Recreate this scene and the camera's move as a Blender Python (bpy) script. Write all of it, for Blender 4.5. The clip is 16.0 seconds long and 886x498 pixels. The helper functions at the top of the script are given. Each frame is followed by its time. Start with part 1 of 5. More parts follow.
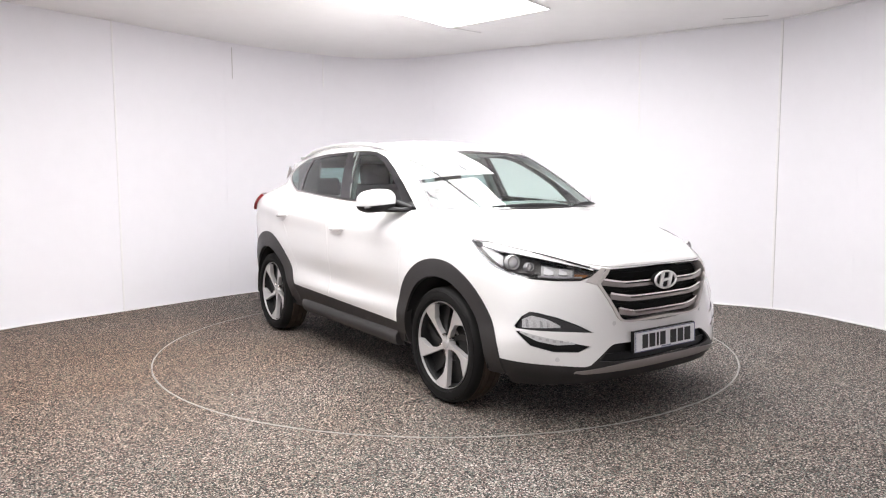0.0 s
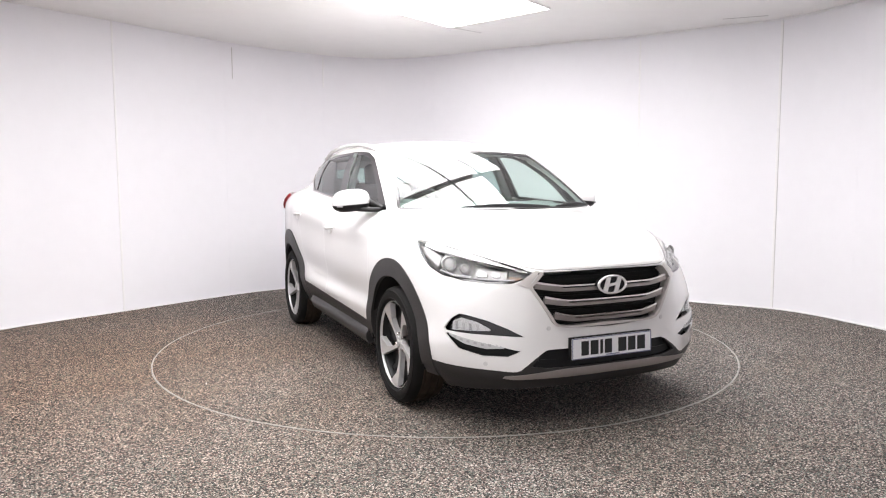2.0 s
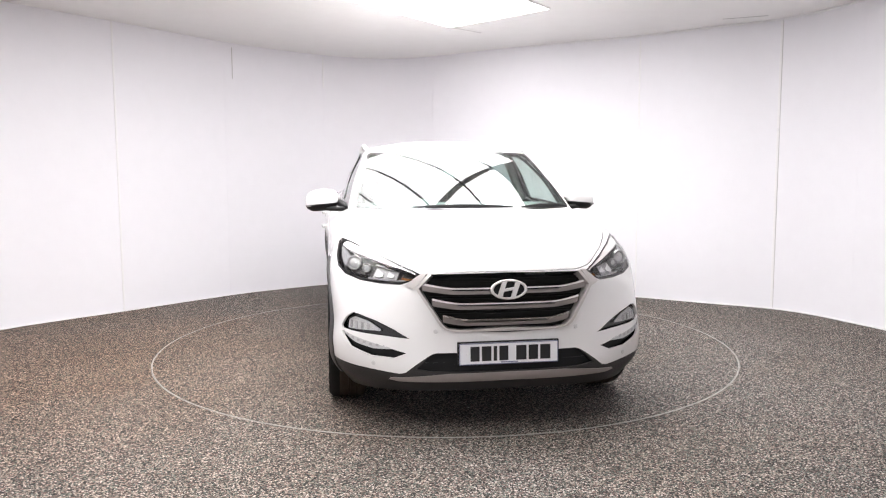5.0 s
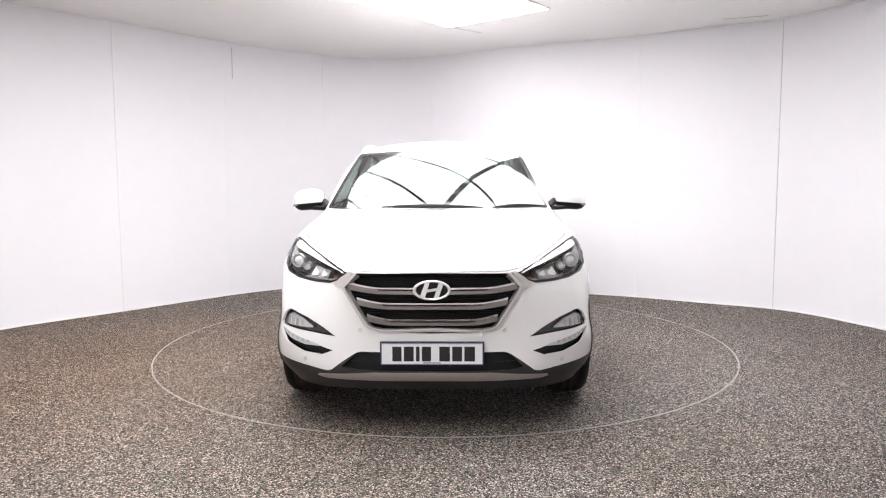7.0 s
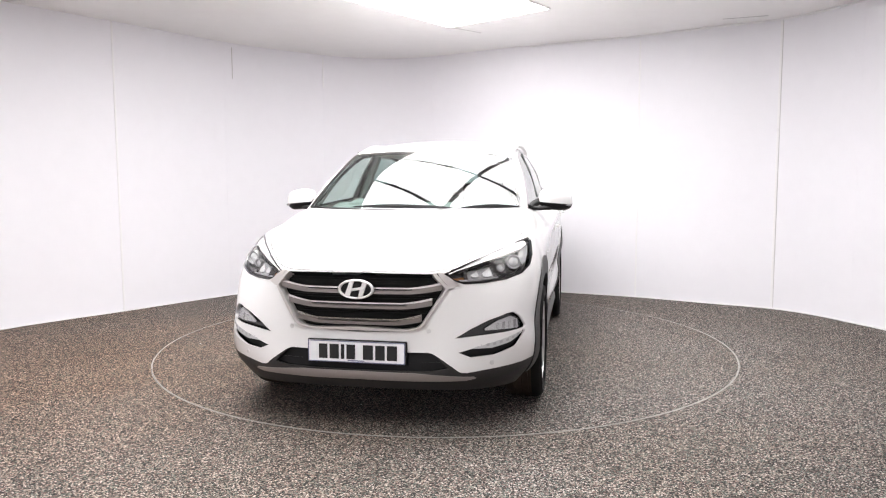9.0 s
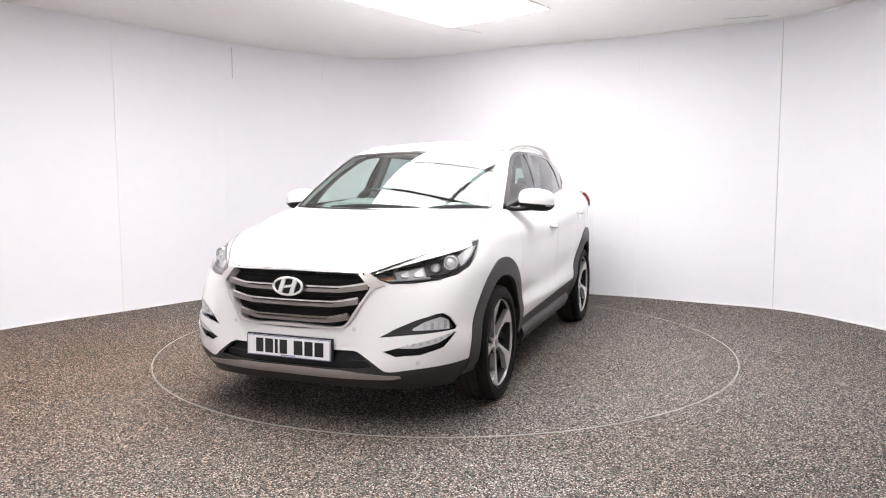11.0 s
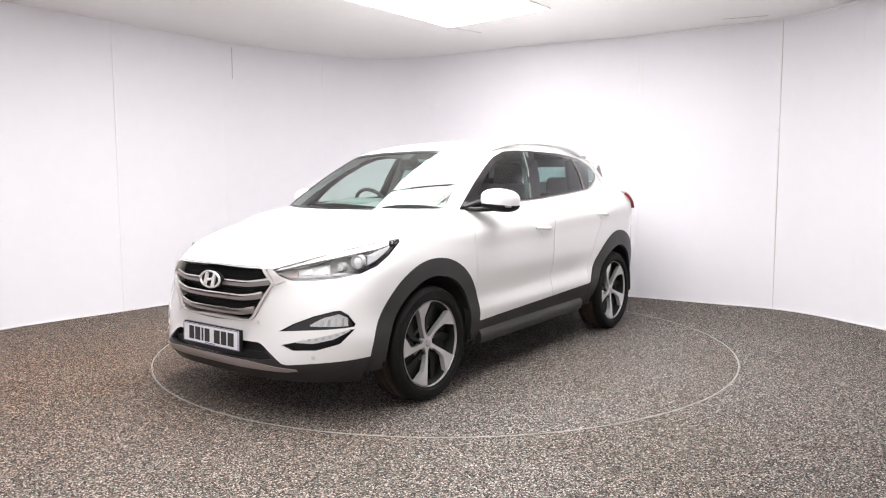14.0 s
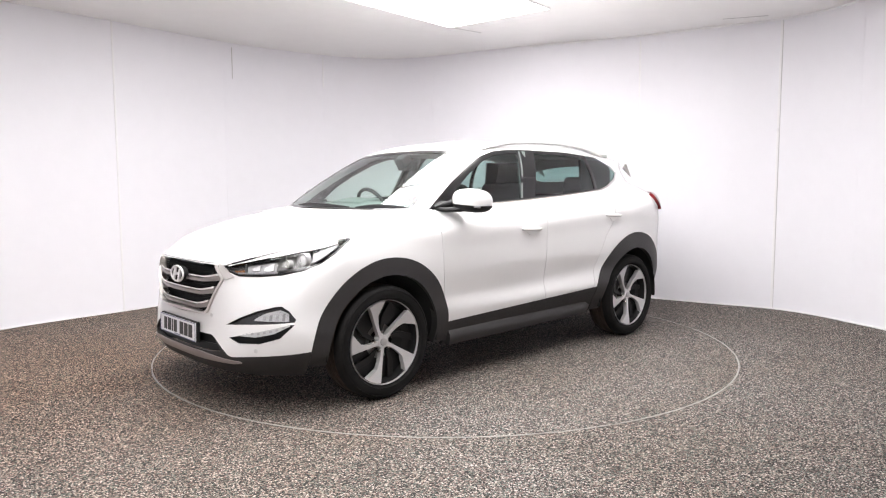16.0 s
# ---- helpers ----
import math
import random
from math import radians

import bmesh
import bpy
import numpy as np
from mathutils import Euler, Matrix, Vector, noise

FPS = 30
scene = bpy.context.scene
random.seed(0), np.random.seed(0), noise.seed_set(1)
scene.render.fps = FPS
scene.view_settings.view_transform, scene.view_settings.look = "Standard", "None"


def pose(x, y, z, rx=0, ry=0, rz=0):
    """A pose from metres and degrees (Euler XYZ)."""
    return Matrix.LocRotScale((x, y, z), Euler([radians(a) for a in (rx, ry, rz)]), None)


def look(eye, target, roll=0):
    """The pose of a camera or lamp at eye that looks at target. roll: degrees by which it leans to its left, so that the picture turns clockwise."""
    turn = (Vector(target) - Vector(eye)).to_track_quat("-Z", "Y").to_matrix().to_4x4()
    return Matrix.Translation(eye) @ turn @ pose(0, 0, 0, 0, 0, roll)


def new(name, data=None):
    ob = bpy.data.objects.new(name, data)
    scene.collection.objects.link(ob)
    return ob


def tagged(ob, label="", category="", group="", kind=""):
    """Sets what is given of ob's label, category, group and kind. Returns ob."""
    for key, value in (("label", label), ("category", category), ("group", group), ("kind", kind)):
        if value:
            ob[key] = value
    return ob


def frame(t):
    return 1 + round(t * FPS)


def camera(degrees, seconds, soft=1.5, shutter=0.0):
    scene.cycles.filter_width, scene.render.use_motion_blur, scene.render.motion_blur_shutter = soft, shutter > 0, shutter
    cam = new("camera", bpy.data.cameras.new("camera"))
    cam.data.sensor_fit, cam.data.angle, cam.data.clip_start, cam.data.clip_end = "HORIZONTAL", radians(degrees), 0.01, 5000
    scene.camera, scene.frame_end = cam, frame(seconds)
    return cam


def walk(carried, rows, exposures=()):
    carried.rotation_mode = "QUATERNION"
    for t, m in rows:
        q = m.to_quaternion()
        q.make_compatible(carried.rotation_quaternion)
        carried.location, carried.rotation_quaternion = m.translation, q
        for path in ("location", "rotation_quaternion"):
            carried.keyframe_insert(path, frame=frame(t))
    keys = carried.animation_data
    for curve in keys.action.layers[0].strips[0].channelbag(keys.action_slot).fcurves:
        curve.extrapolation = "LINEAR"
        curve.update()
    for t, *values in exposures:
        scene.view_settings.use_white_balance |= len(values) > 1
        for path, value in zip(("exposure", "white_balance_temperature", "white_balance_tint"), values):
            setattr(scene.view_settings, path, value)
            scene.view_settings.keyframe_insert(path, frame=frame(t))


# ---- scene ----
cam = camera(64.456, 16.0, soft=1.15)
EYE = (0.0, -5.738, 1.3085)
view = look(EYE, (-0.0134, -0.0238, 0.7834), -0.214)
walk(cam, [(0, view), (16, view)])


# ---- light ----
scene.view_settings.exposure = 0.0
world = bpy.data.worlds.new("studio_world")
scene.world = world
world.use_nodes = True
world.node_tree.nodes["Background"].inputs[0].default_value = (0.9, 0.92, 1.0, 1)
world.node_tree.nodes["Background"].inputs[1].default_value = 0.02
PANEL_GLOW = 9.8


# ---- materials ----
def material(name, base, rough=0.5, metal=0.0, coat=0.0, spread=0.06, scale=40.0, bump=0.0, bump_scale=200.0, ior=1.5):
    """A surface with its base colour varied at two scales, and fine relief."""
    m = bpy.data.materials.new(name)
    m.use_nodes = True
    nt = m.node_tree
    p = nt.nodes["Principled BSDF"]
    p.inputs["Roughness"].default_value = rough
    p.inputs["Metallic"].default_value = metal
    p.inputs["Coat Weight"].default_value = coat
    p.inputs["Coat Roughness"].default_value = 0.04
    p.inputs["IOR"].default_value = ior
    tex = nt.nodes.new("ShaderNodeTexCoord")
    n1 = nt.nodes.new("ShaderNodeTexNoise")
    n1.inputs["Scale"].default_value = scale
    n1.inputs["Detail"].default_value = 6
    n2 = nt.nodes.new("ShaderNodeTexNoise")
    n2.inputs["Scale"].default_value = scale * 0.06
    n2.inputs["Detail"].default_value = 3
    add = nt.nodes.new("ShaderNodeMath")
    add.operation = "ADD"
    ramp = nt.nodes.new("ShaderNodeMapRange")
    ramp.inputs["From Min"].default_value = 0.6
    ramp.inputs["From Max"].default_value = 1.4
    ramp.inputs["To Min"].default_value = 1 - spread
    ramp.inputs["To Max"].default_value = 1 + spread
    mul = nt.nodes.new("ShaderNodeVectorMath")
    mul.operation = "SCALE"
    mul.inputs[0].default_value = base
    nt.links.new(tex.outputs["Object"], n1.inputs["Vector"])
    nt.links.new(tex.outputs["Object"], n2.inputs["Vector"])
    nt.links.new(n1.outputs["Fac"], add.inputs[0])
    nt.links.new(n2.outputs["Fac"], add.inputs[1])
    nt.links.new(add.outputs[0], ramp.inputs["Value"])
    nt.links.new(ramp.outputs["Result"], mul.inputs["Scale"])
    nt.links.new(mul.outputs["Vector"], p.inputs["Base Color"])
    if bump:
        n3 = nt.nodes.new("ShaderNodeTexNoise")
        n3.inputs["Scale"].default_value = bump_scale
        n3.inputs["Detail"].default_value = 4
        b = nt.nodes.new("ShaderNodeBump")
        b.inputs["Strength"].default_value = bump
        b.inputs["Distance"].default_value = 0.002
        nt.links.new(tex.outputs["Object"], n3.inputs["Vector"])
        nt.links.new(n3.outputs["Fac"], b.inputs["Height"])
        nt.links.new(b.outputs["Normal"], p.inputs["Normal"])
    return m


def glass_material(name, tint, rough=0.0, clear=0.97, sheen=0.08):
    """Thin glazing: tinted see-through with a clear gloss on it."""
    m = bpy.data.materials.new(name)
    m.use_nodes = True
    nt = m.node_tree
    nt.nodes.remove(nt.nodes["Principled BSDF"])
    out = nt.nodes["Material Output"]
    tr = nt.nodes.new("ShaderNodeBsdfTransparent")
    tr.inputs[0].default_value = (*[c * clear for c in tint], 1)
    gl = nt.nodes.new("ShaderNodeBsdfGlossy")
    gl.inputs["Roughness"].default_value = rough
    gl.inputs["Color"].default_value = (1, 1, 1, 1)
    fr = nt.nodes.new("ShaderNodeLayerWeight")
    fr.inputs["Blend"].default_value = 0.5
    fifth = nt.nodes.new("ShaderNodeMath")
    fifth.operation = "POWER"
    fifth.inputs[1].default_value = 5.0
    dbl = nt.nodes.new("ShaderNodeMath")
    dbl.operation = "MULTIPLY_ADD"
    dbl.use_clamp = True
    dbl.inputs[1].default_value = 0.92
    dbl.inputs[2].default_value = sheen
    mix = nt.nodes.new("ShaderNodeMixShader")
    nt.links.new(fr.outputs["Facing"], fifth.inputs[0])
    nt.links.new(fifth.outputs[0], dbl.inputs[0])
    nt.links.new(dbl.outputs[0], mix.inputs[0])
    nt.links.new(tr.outputs[0], mix.inputs[1])
    nt.links.new(gl.outputs[0], mix.inputs[2])
    nt.links.new(mix.outputs[0], out.inputs["Surface"])
    return m


def floor_material():
    """Resin-bound stone chippings, brown, grey, pale and near-black grains under a thin worn film."""
    m = bpy.data.materials.new("bound_gravel")
    m.use_nodes = True
    nt = m.node_tree
    p = nt.nodes["Principled BSDF"]
    tex = nt.nodes.new("ShaderNodeTexCoord")
    v = nt.nodes.new("ShaderNodeTexVoronoi")
    v.inputs["Scale"].default_value = GRAIN
    v.inputs["Randomness"].default_value = 1.0
    sep = nt.nodes.new("ShaderNodeSeparateColor")
    ramp = nt.nodes.new("ShaderNodeValToRGB")
    ramp.color_ramp.interpolation = "CONSTANT"
    stops = [(0.0, (0.006, 0.006, 0.006)), (0.28, (0.030, 0.029, 0.028)), (0.42, (0.072, 0.066, 0.060)), (0.55, (0.175, 0.125, 0.118)),
             (0.66, (0.118, 0.152, 0.142)), (0.78, (0.30, 0.275, 0.255)), (0.92, (0.52, 0.49, 0.475))]
    while len(ramp.color_ramp.elements) < len(stops):
        ramp.color_ramp.elements.new(0.5)
    for e, (pos, c) in zip(ramp.color_ramp.elements, stops):
        e.position = pos
        e.color = (*c, 1)
    big = nt.nodes.new("ShaderNodeTexNoise")
    big.inputs["Scale"].default_value = 0.7
    big.inputs["Detail"].default_value = 5
    stain = nt.nodes.new("ShaderNodeValToRGB")
    stain.color_ramp.elements[0].position, stain.color_ramp.elements[0].color = 0.38, (0.95, 0.865, 0.785, 1)
    stain.color_ramp.elements[1].position, stain.color_ramp.elements[1].color = 0.62, (1.04, 0.985, 0.94, 1)
    mul = nt.nodes.new("ShaderNodeMix")
    mul.data_type, mul.blend_type = "RGBA", "MULTIPLY"
    mul.inputs["Factor"].default_value = 1.0
    bump = nt.nodes.new("ShaderNodeBump")
    bump.inputs["Strength"].default_value = 0.7
    bump.inputs["Distance"].default_value = 0.003
    bump.invert = True
    nt.links.new(tex.outputs["Object"], v.inputs["Vector"])
    nt.links.new(tex.outputs["Object"], big.inputs["Vector"])
    nt.links.new(v.outputs["Color"], sep.inputs[0])
    nt.links.new(sep.outputs[0], ramp.inputs[0])
    nt.links.new(big.outputs["Fac"], stain.inputs[0])
    nt.links.new(ramp.outputs[0], mul.inputs["A"])
    nt.links.new(stain.outputs[0], mul.inputs["B"])
    # rust-brown stain spread over one side of the floor, with a ragged edge
    geo = nt.nodes.new("ShaderNodeNewGeometry")
    warp = nt.nodes.new("ShaderNodeTexNoise")
    warp.inputs["Scale"].default_value = 1.1
    warp.inputs["Detail"].default_value = 4
    near = nt.nodes.new("ShaderNodeVectorMath")
    near.operation = "DISTANCE"
    near.inputs[1].default_value = (-3.3, -0.7, 0)
    ragged = nt.nodes.new("ShaderNodeMath")
    ragged.operation = "MULTIPLY_ADD"
    ragged.inputs[1].default_value = 2.6
    edge = nt.nodes.new("ShaderNodeMapRange")
    edge.inputs["From Min"].default_value = 2.2
    edge.inputs["From Max"].default_value = 4.6
    edge.inputs["To Min"].default_value = 0.75
    edge.inputs["To Max"].default_value = 0.0
    rust = nt.nodes.new("ShaderNodeMix")
    rust.data_type, rust.blend_type = "RGBA", "MULTIPLY"
    rust.inputs["B"].default_value = (1.06, 0.82, 0.64, 1)
    nt.links.new(geo.outputs["Position"], near.inputs[0])
    nt.links.new(geo.outputs["Position"], warp.inputs["Vector"])
    nt.links.new(warp.outputs["Fac"], ragged.inputs[0])
    nt.links.new(near.outputs["Value"], ragged.inputs[2])
    nt.links.new(ragged.outputs[0], edge.inputs["Value"])
    nt.links.new(edge.outputs["Result"], rust.inputs["Factor"])
    nt.links.new(mul.outputs["Result"], rust.inputs["A"])
    nt.links.new(rust.outputs["Result"], p.inputs["Base Color"])
    nt.links.new(v.outputs["Distance"], bump.inputs["Height"])
    nt.links.new(bump.outputs["Normal"], p.inputs["Normal"])
    p.inputs["Roughness"].default_value = 0.75
    p.inputs["Specular IOR Level"].default_value = 0.3
    return m


def glow_material(name, colour, strength):
    m = bpy.data.materials.new(name)
    m.use_nodes = True
    p = m.node_tree.nodes["Principled BSDF"]
    p.inputs["Base Color"].default_value = (0.9, 0.9, 0.9, 1)
    p.inputs["Emission Color"].default_value = (*colour, 1)
    p.inputs["Emission Strength"].default_value = strength
    return m


GRAIN = 165.0
GRAVEL = floor_material()
WALL = material("white_wall_panel", (0.846, 0.834, 0.872), 0.55, spread=0.015, scale=8, bump=0.05, bump_scale=60)
WALL_JOINT = material("panel_joint_strip", (0.86, 0.85, 0.86), 0.4, spread=0.03)
CEILING = material("white_ceiling_board", (0.90, 0.885, 0.88), 0.7, spread=0.02, scale=6, bump=0.05, bump_scale=80)
JOINT_AND_SHADE_GREY = material("grey_joint_and_strip_shade", (0.58, 0.56, 0.56), 0.7)
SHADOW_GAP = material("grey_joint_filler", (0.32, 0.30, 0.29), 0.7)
FRAME_DARK = material("dark_panel_frame", (0.14, 0.135, 0.13), 0.6)
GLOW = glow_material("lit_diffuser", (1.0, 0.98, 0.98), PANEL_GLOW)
PAINT = material("white_car_paint", (0.80, 0.79, 0.785), 0.32, coat=1.0, spread=0.008, scale=20)
CLADDING = material("grey_moulded_plastic", (0.021, 0.019, 0.019), 0.5, spread=0.08, bump=0.15, bump_scale=900)
BLACK = material("black_plastic", (0.009, 0.009, 0.0095), 0.5, spread=0.1, ior=1.35)
GLOSS_BLACK = material("gloss_black_trim", (0.010, 0.010, 0.011), 0.12, coat=0.6, spread=0.05)
GAP = material("dark_gap", (0.03, 0.03, 0.03), 0.8)
LINER = material("black_felt_liner", (0.010, 0.010, 0.010), 0.95, bump=0.3, bump_scale=300)
CHROME = material("satin_chrome", (0.72, 0.69, 0.67), 0.16, metal=1.0, spread=0.03)
GRILLE_BAR = material("satin_grey_metal", (0.29, 0.262, 0.25), 0.30, metal=0.75, spread=0.03)
SKID = material("satin_silver_plastic", (0.36, 0.33, 0.32), 0.35, metal=0.6, spread=0.04)
ALLOY = material("machined_alloy", (0.60, 0.59, 0.59), 0.3, metal=0.45, spread=0.03)
ALLOY_DARK = material("dark_grey_alloy", (0.010, 0.0098, 0.010), 0.42, ior=1.35)
STEEL = material("brake_steel", (0.30, 0.29, 0.28), 0.4, metal=0.9, spread=0.1)
TYRE = material("tyre_rubber", (0.0085, 0.008, 0.0078), 0.7, spread=0.25, scale=18, bump=0.2, bump_scale=120, ior=1.28)
TREAD = material("dusty_tyre_tread", (0.046, 0.033, 0.026), 0.9, spread=0.4, scale=22, bump=0.3, bump_scale=140, ior=1.3)
GLASS_FRONT = glass_material("clear_green_glass", (0.84, 0.95, 0.91))
GLASS_DARK = glass_material("privacy_glass", (0.46, 0.60, 0.58))
LENS = glass_material("clear_lens", (0.98, 0.98, 0.98), sheen=0.016)
LAMP_SILVER = material("lamp_reflector", (0.40, 0.40, 0.405), 0.25)
LAMP_GREY = material("lamp_housing_grey", (0.085, 0.082, 0.082), 0.3)
LAMP_WHITE = material("lamp_white_guide", (0.27, 0.27, 0.28), 0.3)
AMBER = material("amber_reflector", (0.30, 0.13, 0.05), 0.25)
TAIL_RED = material("red_tail_lens", (0.24, 0.028, 0.034), 0.12, coat=0.8)
PLATE_WHITE = material("plate_white", (0.82, 0.82, 0.84), 0.35, spread=0.02)
PLATE_INK = material("plate_ink", (0.012, 0.012, 0.013), 0.4)
PLATE_BLUE = material("plate_blue", (0.16, 0.17, 0.27), 0.4)
SEAT = material("dark_seat_cloth", (0.028, 0.028, 0.030), 0.85, bump=0.3, bump_scale=500)
CABIN_GREY = material("cabin_trim", (0.13, 0.15, 0.145), 0.7)
HEADLINER = material("pale_headliner", (0.48, 0.50, 0.48), 0.9)
WHITE_DOT = material("white_paint_chip", (0.8, 0.8, 0.78), 0.6)


# ---- mesh helpers ----
def link_mesh(name, verts, faces, mat, parent=None, label="", smooth=True, normals=None):
    me = bpy.data.meshes.new(name)
    me.from_pydata([tuple(map(float, v)) for v in verts], [], [tuple(map(int, f)) for f in faces])
    me.materials.append(mat)
    me.update()
    if smooth:
        me.polygons.foreach_set("use_smooth", [True] * len(me.polygons))
    if normals is not None:
        me.normals_split_custom_set_from_vertices([tuple(map(float, n)) for n in normals])
    ob = new(name, me)
    if parent is not None:
        ob.parent = parent
    if label:
        tagged(ob, label)
    return ob


def part(name, bm, mat, parent=None, label="", smooth=False, sharp=35):
    """Links a bmesh as one mesh object under a thing or a part."""
    me = bpy.data.meshes.new(name)
    bmesh.ops.recalc_face_normals(bm, faces=bm.faces)
    if smooth:
        for f in bm.faces:
            f.smooth = True
        for e in bm.edges:
            if len(e.link_faces) == 2 and e.calc_face_angle(0) > radians(sharp):
                e.smooth = False
    bm.to_mesh(me)
    bm.free()
    me.materials.append(mat)
    ob = new(name, me)
    if parent is not None:
        ob.parent = parent
    if label:
        tagged(ob, label)
    return ob


def box_bm(size, m=Matrix(), bevel=0.0, segments=2, bm=None):
    bm = bm or bmesh.new()
    made = bmesh.ops.create_cube(bm, size=1.0)["verts"]
    bmesh.ops.transform(bm, matrix=m @ Matrix.Diagonal((*size, 1)), verts=made)
    if bevel:
        edges = {e for v in made for e in v.link_edges}
        bmesh.ops.bevel(bm, geom=list(edges), offset=bevel, segments=segments, profile=0.6, affect="EDGES")
    return bm


def lathe_bm(profile, steps=64, bm=None, m=Matrix()):
    """Turns (radius, along) points round the local y axis."""
    bm = bm or bmesh.new()
    rings = []
    for i in range(steps):
        a = 2 * math.pi * i / steps
        rings.append([bm.verts.new(m @ Vector((r * math.cos(a), y, r * math.sin(a)))) for r, y in profile])
    for i in range(steps):
        a, b = rings[i], rings[(i + 1) % steps]
        for j in range(len(profile) - 1):
            bm.faces.new((a[j], a[j + 1], b[j + 1], b[j]))
    return bm


def tube_bm(points, radius, sides=10, flat=1.0, bm=None):
    """A rod along points; flat squeezes it upright."""
    bm = bm or bmesh.new()
    pts = [Vector(p) for p in points]
    rings = []
    for i, p in enumerate(pts):
        d = (pts[min(i + 1, len(pts) - 1)] - pts[max(i - 1, 0)]).normalized()
        side = d.cross(Vector((0, 0, 1)))
        side = side.normalized() if side.length > 1e-4 else Vector((1, 0, 0))
        up = side.cross(d)
        r = radius[i] if isinstance(radius, (list, tuple)) else radius
        rings.append([bm.verts.new(p + side * r * math.cos(2 * math.pi * k / sides) + up * r * flat * math.sin(2 * math.pi * k / sides)) for k in range(sides)])
    for a, b in zip(rings, rings[1:]):
        for k in range(sides):
            bm.faces.new((a[k], a[(k + 1) % sides], b[(k + 1) % sides], b[k]))
    bm.faces.new(rings[0][::-1])
    bm.faces.new(rings[-1])
    return bm


def prism_bm(outline, depth, m=Matrix(), bevel=0.0, bm=None):
    """An outline in the local xy plane, raised by depth along local z."""
    bm = bm or bmesh.new()
    low = [bm.verts.new(m @ Vector((x, y, 0))) for x, y in outline]
    high = [bm.verts.new(m @ Vector((x, y, depth))) for x, y in outline]
    n = len(outline)
    bm.faces.new(low[::-1])
    top = bm.faces.new(high)
    for i in range(n):
        bm.faces.new((low[i], low[(i + 1) % n], high[(i + 1) % n], high[i]))
    if bevel:
        bmesh.ops.bevel(bm, geom=list(top.edges), offset=bevel, segments=2, profile=0.6, affect="EDGES")
    return bm


def spline(points, steps, closed=False):
    """Catmull-Rom through points (rows of an array)."""
    p = np.asarray(points, float)
    n = len(p)
    out = []
    for i in range(n if closed else n - 1):
        if closed:
            a, b, c, d = p[(i - 1) % n], p[i], p[(i + 1) % n], p[(i + 2) % n]
        else:
            b, c = p[i], p[i + 1]
            a = p[i - 1] if i else 2 * b - c
            d = p[i + 2] if i + 2 < n else 2 * c - b
        for k in range(steps):
            t = k / steps
            out.append(0.5 * (2 * b + (c - a) * t + (2 * a - 5 * b + 4 * c - d) * t * t + (3 * b - a - 3 * c + d) * t ** 3))
    if not closed:
        out.append(p[-1])
    return np.array(out)


# ---- the room ----
HEIGHT = 2.962
PLAN = [(-4.062, 0.556), (-3.737, 1.033), (-3.351, 1.511), (-2.559, 2.567), (-2.082, 3.034), (-1.554, 3.44), (-1.087, 3.663), (-0.63, 3.714), (-0.152, 3.562),
        (0.65, 3.085), (1.422, 2.699), (2.204, 2.323), (2.823, 1.917), (3.412, 1.531), (3.676, 1.145), (3.808, 0.779), (3.94, 0.343),
        (4.113, -0.723), (4.214, -2.348), (4.062, -4.582), (3.046, -6.41), (1.016, -7.02), (-1.016, -7.02), (-3.25, -6.41), (-4.468, -4.379), (-4.722, -2.145), (-4.519, -0.52)]
TABLE_R, TABLE_Y = 2.291, 0.089
CURVE = spline(PLAN, 8, closed=True)


